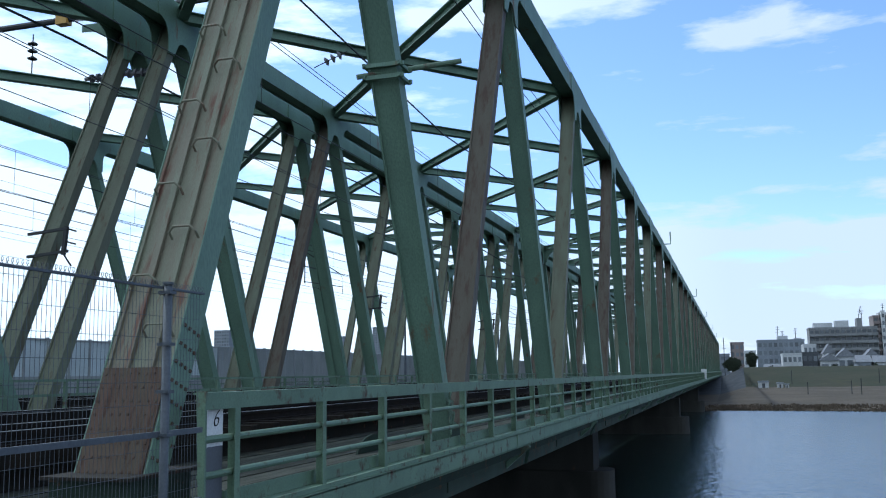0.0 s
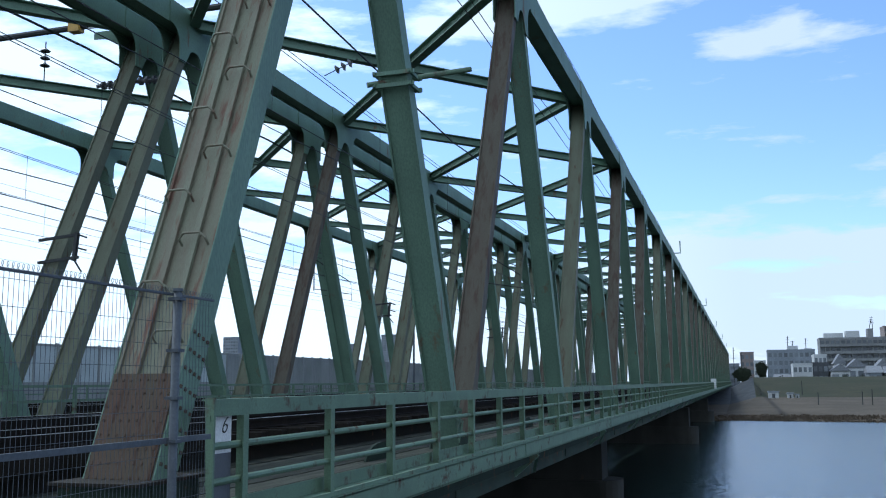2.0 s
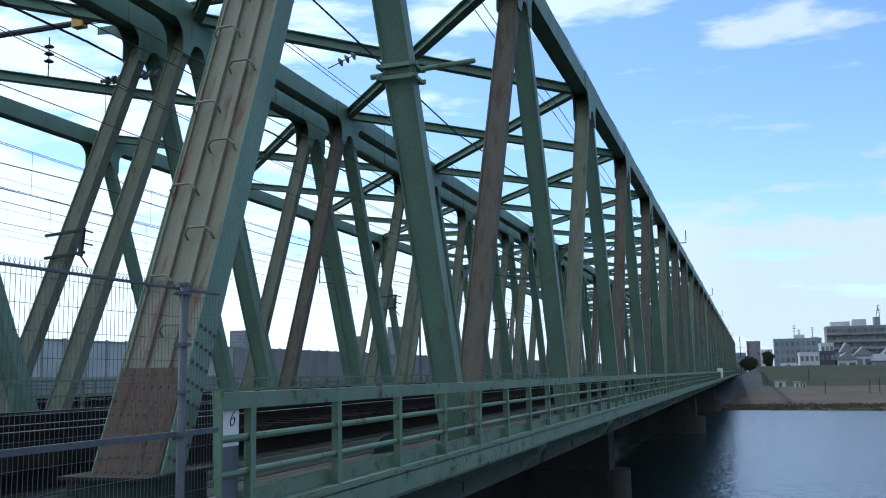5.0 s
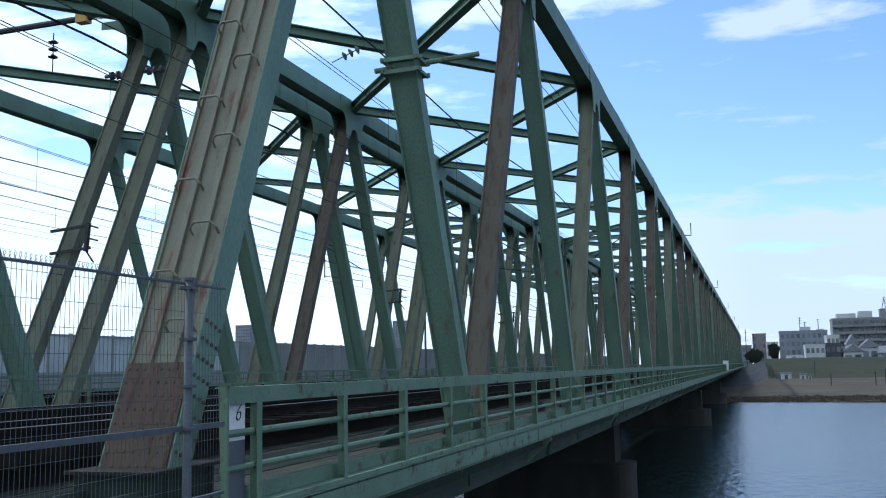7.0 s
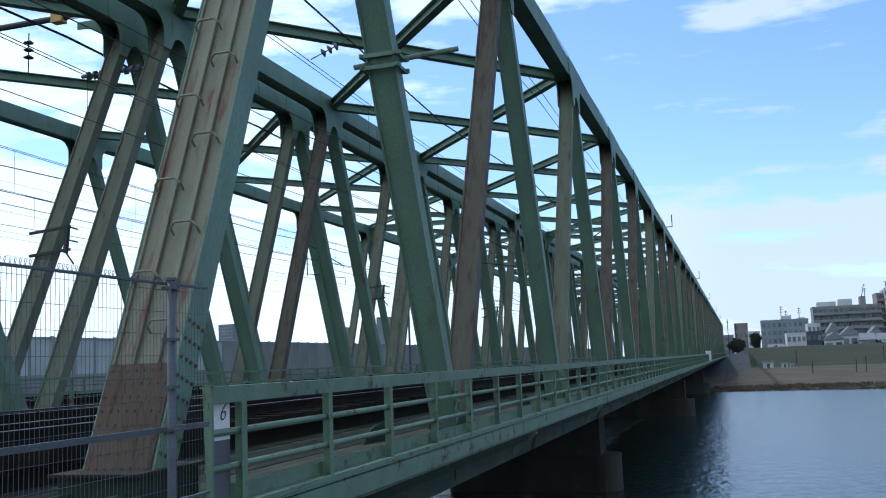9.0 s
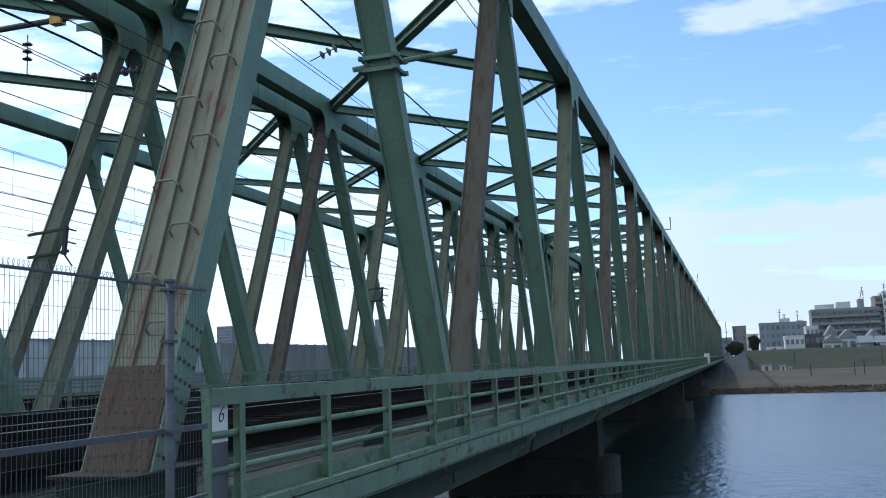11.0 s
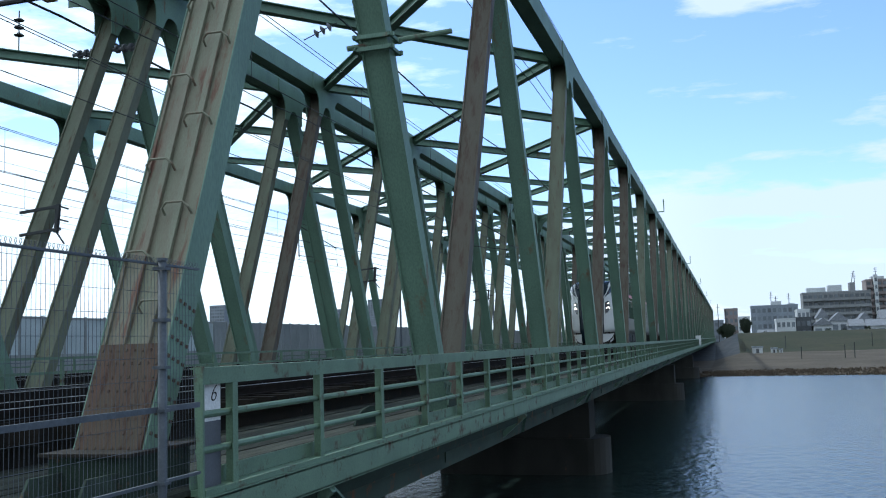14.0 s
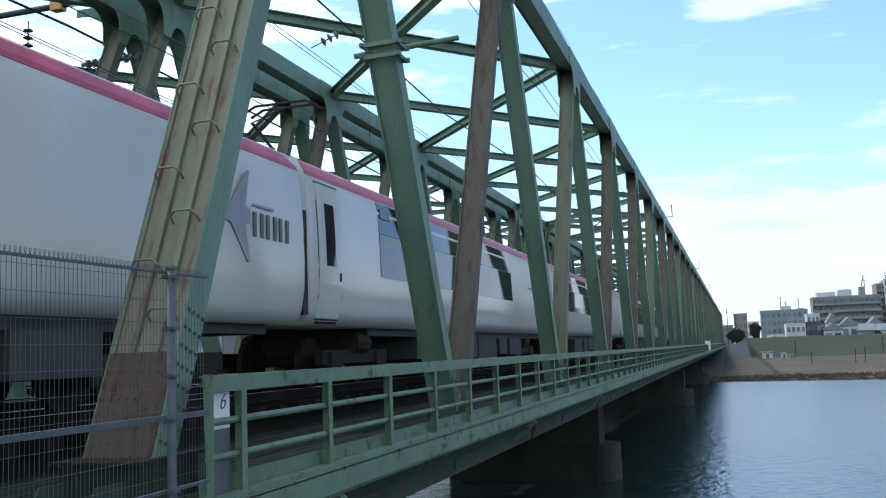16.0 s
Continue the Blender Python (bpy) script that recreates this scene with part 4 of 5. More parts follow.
def house(label, x0, x1, y, zr, wall, gable=True, z0=-3.6):
    t = thing("house", label, "house", (x0, y, z0), "houses behind the levee")
    w, d, he = x1 - x0, 8.0, (zr - z0) * 0.74
    bm = bmesh.new()
    cuboid(bm, 0, w, 0, d, 0, he)
    part("wall", bm, WALLS[wall], t)
    bm = bmesh.new()
    h = zr - z0
    if gable:
        a = [bm.verts.new(c) for c in ((-0.5, -0.5, he), (w + 0.5, -0.5, he), (w / 2, -0.5, h))]
        b = [bm.verts.new(c) for c in ((-0.5, d + 0.5, he), (w + 0.5, d + 0.5, he), (w / 2, d + 0.5, h))]
    else:
        a = [bm.verts.new(c) for c in ((-0.5, -0.5, he), (-0.5, d + 0.5, he), (-0.2, d / 2, h))]
        b = [bm.verts.new(c) for c in ((w + 0.5, -0.5, he), (w + 0.5, d + 0.5, he), (w + 0.2, d / 2, h))]
    bm.faces.new(a), bm.faces.new(b[::-1])
    for i in range(3):
        bm.faces.new((a[i], b[i], b[(i + 1) % 3], a[(i + 1) % 3]))
    part("roof", bm, ROOFING, t)
    n = max(2, int(w / 2.2))
    bm = bmesh.new()
    cuboid(bm, 0.3, w / n - 0.5, -0.05, 0.02, he * 0.62, he * 0.86)
    me = mesh_of("window", bm, GLASSD)
    for i in range(n):
        placed("window", me, t, (0.1 + i * w / n, 0, 0))
        placed("window", me, t, (0.1 + i * w / n, 0, -he * 0.45))


def far_bank():
    block("small pinkish block with a flat roof", -0.9, 4.6, 420, 11.9, "pink", 5, 3)
    block("low white building beside the pink block", 4.4, 8.9, 402, 7.9, "white", 4, 3, category="building")
    block("long grey five-storey block with a flat roof", 9.6, 27.4, 400, 12.0, "grey", 5, 9, roof_boxes=((0.44, 0.66, 2.2), (0.8, 0.95, 1.2)))
    block("wide tan apartment block with balconies on every floor", 30.8, 57.0, 420, 17.2, "tan", 7, 13, True, roof_boxes=((0.08, 0.36, 2.6), (0.40, 0.60, 3.4), (0.72, 0.80, 4.2)))
    block("tall pinkish apartment tower with rows of windows", 58.2, 84.0, 440, 22.6, "pink", 9, 12, True, roof_boxes=((0.1, 0.3, 2.0),))
    block("pale stair tower against the pinkish apartment tower", 61.2, 62.6, 437.5, 24.4, "pale", 9, 1, depth=2.4, category="stair tower")
    block("grey rendered block behind the bridge's end", -16, -1.5, 440, 7.5, "grey", 4, 7)
    for x, y, z, h, le in ((17.5, 405, 12.7, 5.5, 0.3), (19.5, 405, 12.7, 3.6, 0), (24.5, 405, 12.7, 4.6, 0), (50.5, 424, 21.4, 5.0, 1.2), (51.8, 424, 21.4, 3.4, 0), (63, 445, 24.6, 4.0, 0), (70, 445, 23.3, 5.0, 0), (-3.2, 380, -3.7, 17, 0), (-0.3, 380, -3.7, 15, 0)):
        aerial(x, y, z, h, le)
    block("off-white three-storey building behind the levee", 15.6, 21.6, 330, 5.3, "white", 3, 4, category="building")
    block("dark boarded building between pale houses", 21.8, 26.6, 332, 5.6, "dark", 3, 3, category="building")
    house("pale house with a grey ridged roof", 27.0, 32.8, 330, 5.7, "white")
    house("off-white gabled house with two floors", 33.6, 39.2, 345, 7.6, "white")
    house("small grey house with a tiled roof", 38.3, 42.4, 331, 5.0, "grey", False)
    house("narrow white house with a steep gable", 30.2, 33.6, 352, 9.4, "white")
    house("tall pale house behind the row", 43.0, 47.2, 350, 7.4, "white")
    house("cream house with a tiled roof behind the row", 50.4, 55.0, 350, 8.2, "pale", False)
    block("pale four-storey flats behind the houses", 24.4, 28.6, 362, 9.0, "white", 4, 3, category="flats")
    house("pale house with a low tiled roof", 43.2, 48.8, 330, 4.8, "white", False)
    house("white house at the end of the row", 49.6, 55.5, 333, 5.2, "white")
    house("low grey house beside the white building", 10.0, 15.0, 335, 2.6, "grey", False)


far_bank()


def crown(bm, centre, size, n, leaf):
    """Many small leaf clumps spread unevenly through an egg-shaped crown."""
    for _ in range(n):
        v = Vector((random.gauss(0, 1), random.gauss(0, 1), random.gauss(0, 1))).normalized()
        r = random.uniform(0.5, 1.0) * (0.85 + 0.45 * noise.noise(v * 2.1 + Vector((size[0] * 3.1, size[2], n * 0.01))))
        c = Vector(centre) + Vector((v.x * size[0], v.y * size[1], v.z * size[2])) * r
        q = Euler((random.uniform(0, 6.3), random.uniform(0, 6.3), 0)).to_matrix()
        s = leaf * random.uniform(0.6, 1.3)
        k = [bm.verts.new(c + q @ Vector(o) * s) for o in ((-1, 0, 0), (0, -0.6, 0.15), (1, 0, 0), (0, 0.6, -0.15))]
        bm.faces.new(k)
        k = [bm.verts.new(c + q @ Vector(o) * s) for o in ((0, 0, -1), (0.5, 0.1, 0), (0, 0, 1), (-0.5, -0.1, 0))]
        bm.faces.new(k)


def tree(label, x, y, z, h, wide, n):
    t = thing("tree", label, "tree", (x, y, z), "trees on the far bank")
    bm = bmesh.new()
    for dx, dy, hh, r in ((0, 0, 0.45, 0.2), (0.25, 0.1, 0.7, 0.1), (-0.22, -0.1, 0.7, 0.1)):
        a = [bm.verts.new((math.cos(u * 1.047) * r, math.sin(u * 1.047) * r, 0 if not dx else h * 0.3)) for u in range(6)]
        b = [bm.verts.new((dx * wide + math.cos(u * 1.047) * r * 0.4, dy * wide + math.sin(u * 1.047) * r * 0.4, h * hh)) for u in range(6)]
        for u in range(6):
            bm.faces.new((a[u], a[(u + 1) % 6], b[(u + 1) % 6], b[u]))
    part("trunk", bm, BARK, t)
    bm = bmesh.new()
    crown(bm, (0, 0, h * 0.52), (wide / 2, wide / 2, h * 0.48), n, h * 0.05)
    part("crown", bm, TREEGREEN, t)


tree("dense dark evergreen tree on the levee", -0.3, 287, -0.2, 4.7, 5.0, 2800)
tree("dark leafy tree beside the grey block", 5.4, 297, 0.6, 5.8, 3.4, 1500)
for _i, (_x, _y, _h, _w) in enumerate(((30.5, 322, 4.2, 3.0), (35.5, 324, 4.0, 3.4), (42.8, 324, 4.4, 3.6), (11.5, 322, 4.0, 3.4), (49.3, 326, 4.6, 3.8), (18.0, 322, 3.6, 2.6), (57.5, 326, 5.0, 4.0))):
    tree("low garden tree among the houses", _x, _y, -1.8, _h, _w, 500)


def reeds():
    bm = bmesh.new()
    for _ in range(26000):
        x = random.uniform(-60, 75)
        if -26 < x < -3 and random.random() < 0.6:
            continue
        d = abs(random.gauss(0, 4.5)) * (1.0 + 0.012 * max(0.0, x))
        y = 167.0 - 0.25 * max(0.0, min(x, 60)) + d - 2.4
        h = random.uniform(0.10, 0.42) * (1.0 + 0.9 * noise.noise(Vector((x * 0.11, y * 0.2, 0))) + 0.4 * noise.noise(Vector((x * 0.6, y * 0.2, 3))))
        a = random.uniform(0, 3.14)
        dx, dy = math.cos(a) * 0.30, math.sin(a) * 0.30
        z = -6.12 + min(d, 6) * 0.09
        v = [bm.verts.new(c) for c in ((x - dx, y - dy, z), (x + dx, y + dy, z), (x + random.uniform(-0.3, 0.3), y, z + h))]
        bm.faces.new(v)
    ob = new("reeds", mesh_of("reeds", bm, REED))
    tagged(ob, "dry brown reeds along the water's edge", "reeds", kind="stuff")


reeds()


def shed(x, y, w, h, label):
    t = thing("shed", label, "shed", (x, y, -3.66), "sheds on the flat")
    bm = bmesh.new()
    cuboid(bm, 0, w, 0, 2.2, 0, h * 0.8)
    part("wall", bm, WALLS["white"], t)
    bm = bmesh.new()
    cuboid(bm, -0.15, w + 0.15, -0.15, 2.35, h * 0.8, h)
    part("roof", bm, WALLS["grey"], t)
    bm = bmesh.new()
    cuboid(bm, w * 0.35, w * 0.65, -0.04, 0.02, 0.1, h * 0.65)
    part("door", bm, WALLS["dark"], t)


shed(5.4, 236, 2.3, 1.7, "small white shed at the levee's foot")
shed(9.6, 236, 1.3, 1.3, "white box by the levee's foot")
shed(11.4, 236.5, 0.8, 1.0, "small pale box by the levee")


def flat_post(x, y, h):
    t = thing("marker_post", "thin dark post standing on the river flat", "post", (x, y, -4.55 if y < 230 else -3.0), "posts on the flat")
    bm = bmesh.new()
    rod(bm, [(0, 0, 0), (0.03, 0, h)], 0.09, 6)
    part("pole", bm, WIRE, t)


for _x, _y, _h in ((14.1, 205, 2.6), (22.3, 205, 2.8), (24.1, 205, 3.2), (13.4, 246, 3.4), (33.0, 246, 3.6)):
    flat_post(_x, _y, _h)


def levee_steps():
    t = thing("levee_steps", "pale concrete steps down the grassy levee", "steps", (2.75, 243, -3.3))
    for i in range(20):
        bm = bmesh.new()
        cuboid(bm, 0, 1.3, i * 1.9, i * 1.9 + 1.9, -0.3, 0.15 + i * 0.225)
        part("step", bm, CONCRETE, t)


levee_steps()
for _x0, _x1, _y, _z, _f, _lab in ((-534, -516, 900, 51, 16, "far grey tower block beyond the river"), (-468, -446, 1200, 66, 22, "tall far tower block in haze"), (-395, -383, 900, 41, 13, "far tower block above the barrier")):
    block(_lab, _x0, _x1, _y, _z, "grey", _f, 6, z0=-4, category="tower block", group="far tower blocks")


# ---- the express train ----
RING = [(0.90, 0.0), (0.955, 0.08), (0.99, 0.20), (1.0, 0.33), (0.992, 0.55), (0.968, 0.78), (0.935, 0.88), (0.865, 0.945), (0.72, 0.985), (0.4, 1.0), (0.0, 1.003)]
FLOOR_Z, CAR = 1.0, 20.05


GANGWAY = material("grey_gangway_cover", (0.16, 0.16, 0.16), 0.5, scale=3, bump=0.02)
NOSE = -0.62


def half_width(y):
    u = max(0.0, min((y - NOSE) / 2.6, 1.0))
    return 0.62 + 0.855 * (1 - (1 - u) ** 2.6) ** 0.8


def top_height(y):
    u = y - NOSE
    if u < 1.5:
        return 3.36 + 0.74 * (1 - (1 - max(u, 0) / 1.5) ** 2)
    return 4.10 - 0.38 * math.sin(min(1.0, (u - 1.5) / 4.2) * math.pi / 2) ** 1.6


def section(y, nose):
    """Half of the cross-section at y, from the sill to the ridge; the nose flares out low down."""
    w, h = (half_width(y), top_height(y)) if nose else (1.475, 3.72)
    flare = max(0.0, 1 - (y - NOSE) / 2.2) if nose else 0.0
    low = (0.10, 0.085, 0.0)
    return [(w * x * (1 + flare * (low[k] if k < 3 else 0.0)), FLOOR_Z + f * (h - FLOOR_Z)) for k, (x, f) in enumerate(RING)]


def skin(y, f, nose):
    """The outer skin's x and z at y, at the share f of its height."""
    pts = section(y, nose)
    for (x0, z0), (x1, z1), (_, f0), (_, f1) in zip(pts, pts[1:], RING, RING[1:]):
        if f <= f1:
            k = (f - f0) / max(f1 - f0, 1e-6)
            return x0 + (x1 - x0) * k, z0 + (z1 - z0) * k
    return 0.0, pts[-1][1]


def skin_patch(bm, ys, low, high, off, side, nf=6, thick=0.02):
    """A thin sheet on the nose between the height shares low(y) and high(y)."""
    V = []
    for y in ys:
        row = []
        for j in range(nf + 1):
            f = low(y) + (high(y) - low(y)) * j / nf
            x, z = skin(y, f, True)
            xa, za = skin(y, min(f + 0.01, 1.0), True)
            xb, zb = skin(y, max(f - 0.01, 0.0), True)
            xc, zc = skin(y + 0.03, f, True)
            n = Vector((xa - xb, 0, za - zb)).cross(Vector((xc - x, 0.03, zc - z)))
            n = -n.normalized() if n.x < 0 or n.z < -0.5 else n.normalized()
            c = Vector((x, y, z))
            row.append([bm.verts.new((v.x * side, v.y, v.z)) for v in (c + n * off, c + n * (off - thick))])
        V.append(row)
    for k in (0, 1):
        for a, b in zip(V, V[1:]):
            for j in range(nf):
                q = (a[j][k], b[j][k], b[j + 1][k], a[j + 1][k])
                bm.faces.new(q)
    for a, b in zip(V, V[1:]):
        for j in (0, nf):
            bm.faces.new((a[j][0], b[j][0], b[j][1], a[j][1]))
    for r in (V[0], V[-1]):
        for j in range(nf):
            bm.faces.new((r[j][0], r[j + 1][0], r[j + 1][1], r[j][1]))


def skin_panel(bm, y0, y1, f0, f1, off, nose, side=1, thick=0.02, ny=2, nf=6, slant=0.0, taper=None):
    """A thin panel that follows the skin and stands off from it."""
    grid = []
    for j in range(nf + 1):
        f = f0 + (f1 - f0) * j / nf
        row = []
        back = 1.0 if taper is None else taper(j / nf)
        for i in range(ny + 1):
            y = y0 + (y1 - y0) * back * i / ny + slant * (f - f0) / (f1 - f0)
            x, z = skin(y, f, nose)
            xa, za = skin(y, min(f + 0.01, 1), nose)
            n = Vector((za - z, 0, x - xa)).normalized() if (za - z) or (x - xa) else Vector((1, 0, 0))
            row.append((Vector((x, y, z)) + n * off, Vector((x, y, z)) + n * (off - thick)))
        grid.append(row)
    flip = Vector((side, 1, 1))
    V = [[(bm.verts.new(a * flip), bm.verts.new(b * flip)) for a, b in row] for row in grid]
    for k in (0, 1):
        for j in range(nf):
            for i in range(ny):
                bm.faces.new((V[j][i][k], V[j][i + 1][k], V[j + 1][i + 1][k], V[j + 1][i][k]))
    rim = [(0, i) for i in range(ny)] + [(j, ny) for j in range(nf)] + [(nf, i) for i in range(ny, 0, -1)] + [(j, 0) for j in range(nf, 0, -1)]
    for (a, b), (c, d) in zip(rim, rim[1:] + rim[:1]):
        bm.faces.new((V[a][b][0], V[c][d][0], V[c][d][1], V[a][b][1]))


def share(z):
    return (z - FLOOR_Z) / (3.72 - FLOOR_Z)


def car_body(nose):
    bm = bmesh.new()
    ys = [NOSE + k for k in (0, 0.05, 0.12, 0.22, 0.35, 0.5, 0.7, 0.95, 1.2, 1.45, 1.8, 2.2, 2.7, 3.2, 4.0, 5.0)] + [10, 15, CAR - 0.2, CAR - 0.16, CAR - 0.14] if nose else [0.05, 0.07, 0.12, 5, 10, 15, CAR - 0.2, CAR - 0.16, CAR - 0.14]
    rings = []
    for y in ys:
        pts = section(y, nose)
        pts += [(-x, z) for x, z in pts[-2::-1]]
        rings.append([bm.verts.new((x, y, z)) for x, z in pts])
    n = len(rings[0])
    for a, b in zip(rings, rings[1:]):
        for i in range(n):
            bm.faces.new((a[i], a[(i + 1) % n], b[(i + 1) % n], b[i]))
    bm.faces.new(rings[0]), bm.faces.new(rings[-1][::-1])
    return bm


def bogie(parent, y):
    bm = bmesh.new()
    for s in (-1, 1):
        cuboid(bm, s * 0.95 - 0.08, s * 0.95 + 0.08, y - 1.5, y + 1.5, 0.38, 0.62)
        for d in (-1.05, 1.05):
            cuboid(bm, s * 0.95 - 0.14, s * 0.95 + 0.14, y + d - 0.22, y + d + 0.22, 0.28, 0.58)
        rod(bm, [(s * 1.0, y - 0.3, 0.75), (s * 1.0, y + 0.3, 0.75)], 0.2, 10)
    cuboid(bm, -0.95, 0.95, y - 0.25, y + 0.25, 0.4, 0.85)
    b = part("bogie", bm, DARK, parent)
    for d in (-1.05, 1.05):
        bm = bmesh.new()
        for s in (-1, 1):
            rod(bm, [(s * 0.50, y + d, 0.432), (s * 0.60, y + d, 0.432)], 0.43, 20)
        rod(bm, [(-0.5, y + d, 0.432), (0.5, y + d, 0.432)], 0.08, 8)
        part("wheelset", bm, DARK, b)
    return b


def side_door(car, y0, y1, nose, top=3.25, glass=(1.95, 2.95)):
    for s in (1, -1):
        bm = bmesh.new()
        skin_panel(bm, y0 - 0.025, y1 + 0.025, 0.03, share(top) + 0.012, 0.003, nose, s)
        part("door_gap", bm, BLACK, car, "thin black door seal")
        bm = bmesh.new()
        skin_panel(bm, y0, y1, 0.045, share(top), 0.012, nose, s, 0.02, 2, 8)
        d = part("door", bm, WHITE, car)
        if glass:
            m = (y0 + y1) / 2
            bm = bmesh.new()
            skin_panel(bm, m - 0.17, m + 0.19, share(glass[0]), share(glass[1]), 0.017, nose, s)
            part("door_window", bm, GLASS, d)
        bm = bmesh.new()
        skin_panel(bm, y1 - 0.10, y1 - 0.03, share(1.72), share(1.86), 0.018, nose, s, 0.02, 1, 1)
        part("door_handle", bm, BLACK, d, "dark recessed handle")
        bm = bmesh.new()
        skin_panel(bm, y0 + 0.05, y1 - 0.05, 0.012, 0.024, 0.02, nose, s, 0.02, 1, 1)
        part("step", bm, BLACK, d)


def windows(car, y0, y1, nose):
    """A flush glass band of flat panes in two rows."""
    n = max(1, round((y1 - y0) / 2.5))
    cuts = [y0 + (y1 - y0) * i / n for i in range(n + 1)]
    for s in (1, -1):
        for a, b in zip(cuts, cuts[1:]):
            for z0, z1 in ((1.92, 2.72), (2.735, 3.31)):
                bm = bmesh.new()
                skin_panel(bm, a + 0.004, b - 0.004, share(z0), share(z1), 0.014, nose, s, 0.03, 1, 1)
                part("window", bm, GLASS, car)
        bm = bmesh.new()
        skin_panel(bm, y0 + 0.12, y0 + 0.62, share(3.02), share(3.20), 0.022, nose, s, 0.02, 1, 1)
        part("destination_display", bm, DISPLAY, car, "grey destination display behind the glass")


DISPLAY = material("unlit_grey_display", (0.10, 0.12, 0.14), 0.25, bump=0)
PALEPRINT = material("pale_grey_print", (0.27, 0.29, 0.32), 0.4, bump=0)


def mark(car, y, nose):
    """A pale grey arrow-winged mark and pairs of plain bars beside it; y is where the wings meet the bars."""
    bm = bmesh.new()
    out = [(-1.62, 0.0), (-1.0, 0.06), (-0.48, 0.13), (-0.05, 0.62), (0.02, 0.62), (-0.10, 0.12), (0.03, 0.10), (0.03, -0.10), (-0.10, -0.12), (0.02, -0.62), (-0.05, -0.62), (-0.48, -0.13), (-1.0, -0.06)]
    plate(bm, [(y + a, 2.42 + b) for a, b in out], 1.478, 1.488)
    part("winged_mark", bm, PALEPRINT, car, "pale grey winged mark")
    for i in range(3):
        for d in (0.0, 0.21):
            bm = bmesh.new()
            cuboid(bm, 1.478, 1.487, y + 0.12 + i * 0.38 + d, y + 0.21 + i * 0.38 + d, 2.16, 2.50)
            part("lettering_bar", bm, GREYPRINT, car)
    bm = bmesh.new()
    cuboid(bm, 1.476, 1.486, y + 0.12, y + 0.72, 2.575, 2.61)
    part("lettering_bar", bm, PALEPRINT, car)


def side_print(car, y, nose):
    """Two small dark bars low beside the glass band."""
    for d, w in ((0.0, 0.05), (0.10, 0.09)):
        bm = bmesh.new()
        skin_panel(bm, y + d, y + d + w, share(1.62), share(1.79), 0.006, nose, 1, 0.01, 1, 1)
        part("lettering_bar", bm, GREYPRINT, car)


def pictograms(car, y, nose):
    """Small round signs beside the door."""
    for dy, z in ((0.0, 2.80), (0.0, 2.62), (0.17, 2.80)):
        bm = bmesh.new()
        x, _ = skin(y + dy, share(z), nose)
        rod(bm, [(x - 0.02, y + dy, z), (x + 0.004, y + dy, z)], 0.05, 12)
        part("round_sign", bm, PALEPRINT, car)


def one_car(train, i):
    nose = i == 0
    bm = car_body(nose)
    car = part("car", bm, WHITE, train, "white front car with a black nose" if nose else "white passenger car with a rose roof edge", smooth=True)
    car.location.y = i * CAR
    for s in (1, -1):
        bm = bmesh.new()
        a = 6.4 if nose else 0.06
        skin_panel(bm, a, CAR - 0.15, 0.862, 0.988, 0.006, nose, s, 0.01, 3, 5, -0.5 if nose else 0.0)
        part("roof_band", bm, PINK, car, "rose-red band along the roof edge")
    bm = bmesh.new()
    cuboid(bm, -1.2, 1.2, 3.0, CAR - 0.9, 0.86, 1.0)
    part("underframe", bm, GEAR, car)
    y = 6.0 if nose else 5.6
    while y < 14.5:
        l = random.uniform(0.8, 1.9)
        bm = bmesh.new()
        cuboid(bm, -1.25, 1.25, y, y + l, random.uniform(0.28, 0.42), 0.86)
        part("equipment_box", bm, GEAR, car)
        y += l + random.uniform(0.12, 0.5)
    bogie(car, 3.9 if nose else 2.9)
    bogie(car, CAR - 3.3)
    if nose:
        side_door(car, 1.95, 2.52, True, 3.0, (2.25, 2.86))
        side_door(car, 2.72, 3.60, True, 3.12, (1.95, 2.86))
        windows(car, 6.17, 13.68, True)
        mark(car, 18.2, True)
        side_print(car, 13.5, True)
        pictograms(car, 4.15, True)
    else:
        side_door(car, 0.38, 1.25, False)
        windows(car, 3.05, 13.6, False)
        if i % 2 == 1:
            mark(car, 17.4, False)
    bm = bmesh.new()
    cuboid(bm, -1.22, 1.22, CAR - 0.15, CAR + 0.06, 1.02, 3.45)
    g = part("gangway", bm, GANGWAY, car, "grey gangway cover")
    for s in (-1, 1):
        bm = bmesh.new()
        cuboid(bm, s * 1.40 - 0.03, s * 1.40 + 0.03, CAR - 0.13, CAR + 0.04, 1.15, 2.75)
        part("rubber_strip", bm, BLACK, g, "black rubber strip")
    if i in (1, 3):
        pantograph(car, 1.9)


def pantograph(car, y):
    bm = bmesh.new()
    for s in (-0.5, 0.5):
        cuboid(bm, s - 0.04, s + 0.04, y - 0.6, y + 0.6, 3.86, 3.94)
        for d in (-0.5, 0.5):
            rod(bm, [(s, y + d, 3.7), (s, y + d, 3.88)], 0.06, 8)
    p = part("pantograph", bm, DARK, car, "raised dark pantograph")
    bm = bmesh.new()
    rod(bm, [(0, y + 0.5, 3.92), (0, y - 0.9, 4.5), (0, y + 0.3, 5.05)], 0.035, 6)
    for d in (-0.15, 0.15):
        rod(bm, [(-0.75, y + 0.3 + d, 4.98), (-0.5, y + 0.3 + d, 5.1), (0.5, y + 0.3 + d, 5.1), (0.75, y + 0.3 + d, 4.98)], 0.025, 6)
    part("arm", bm, DARK, p)


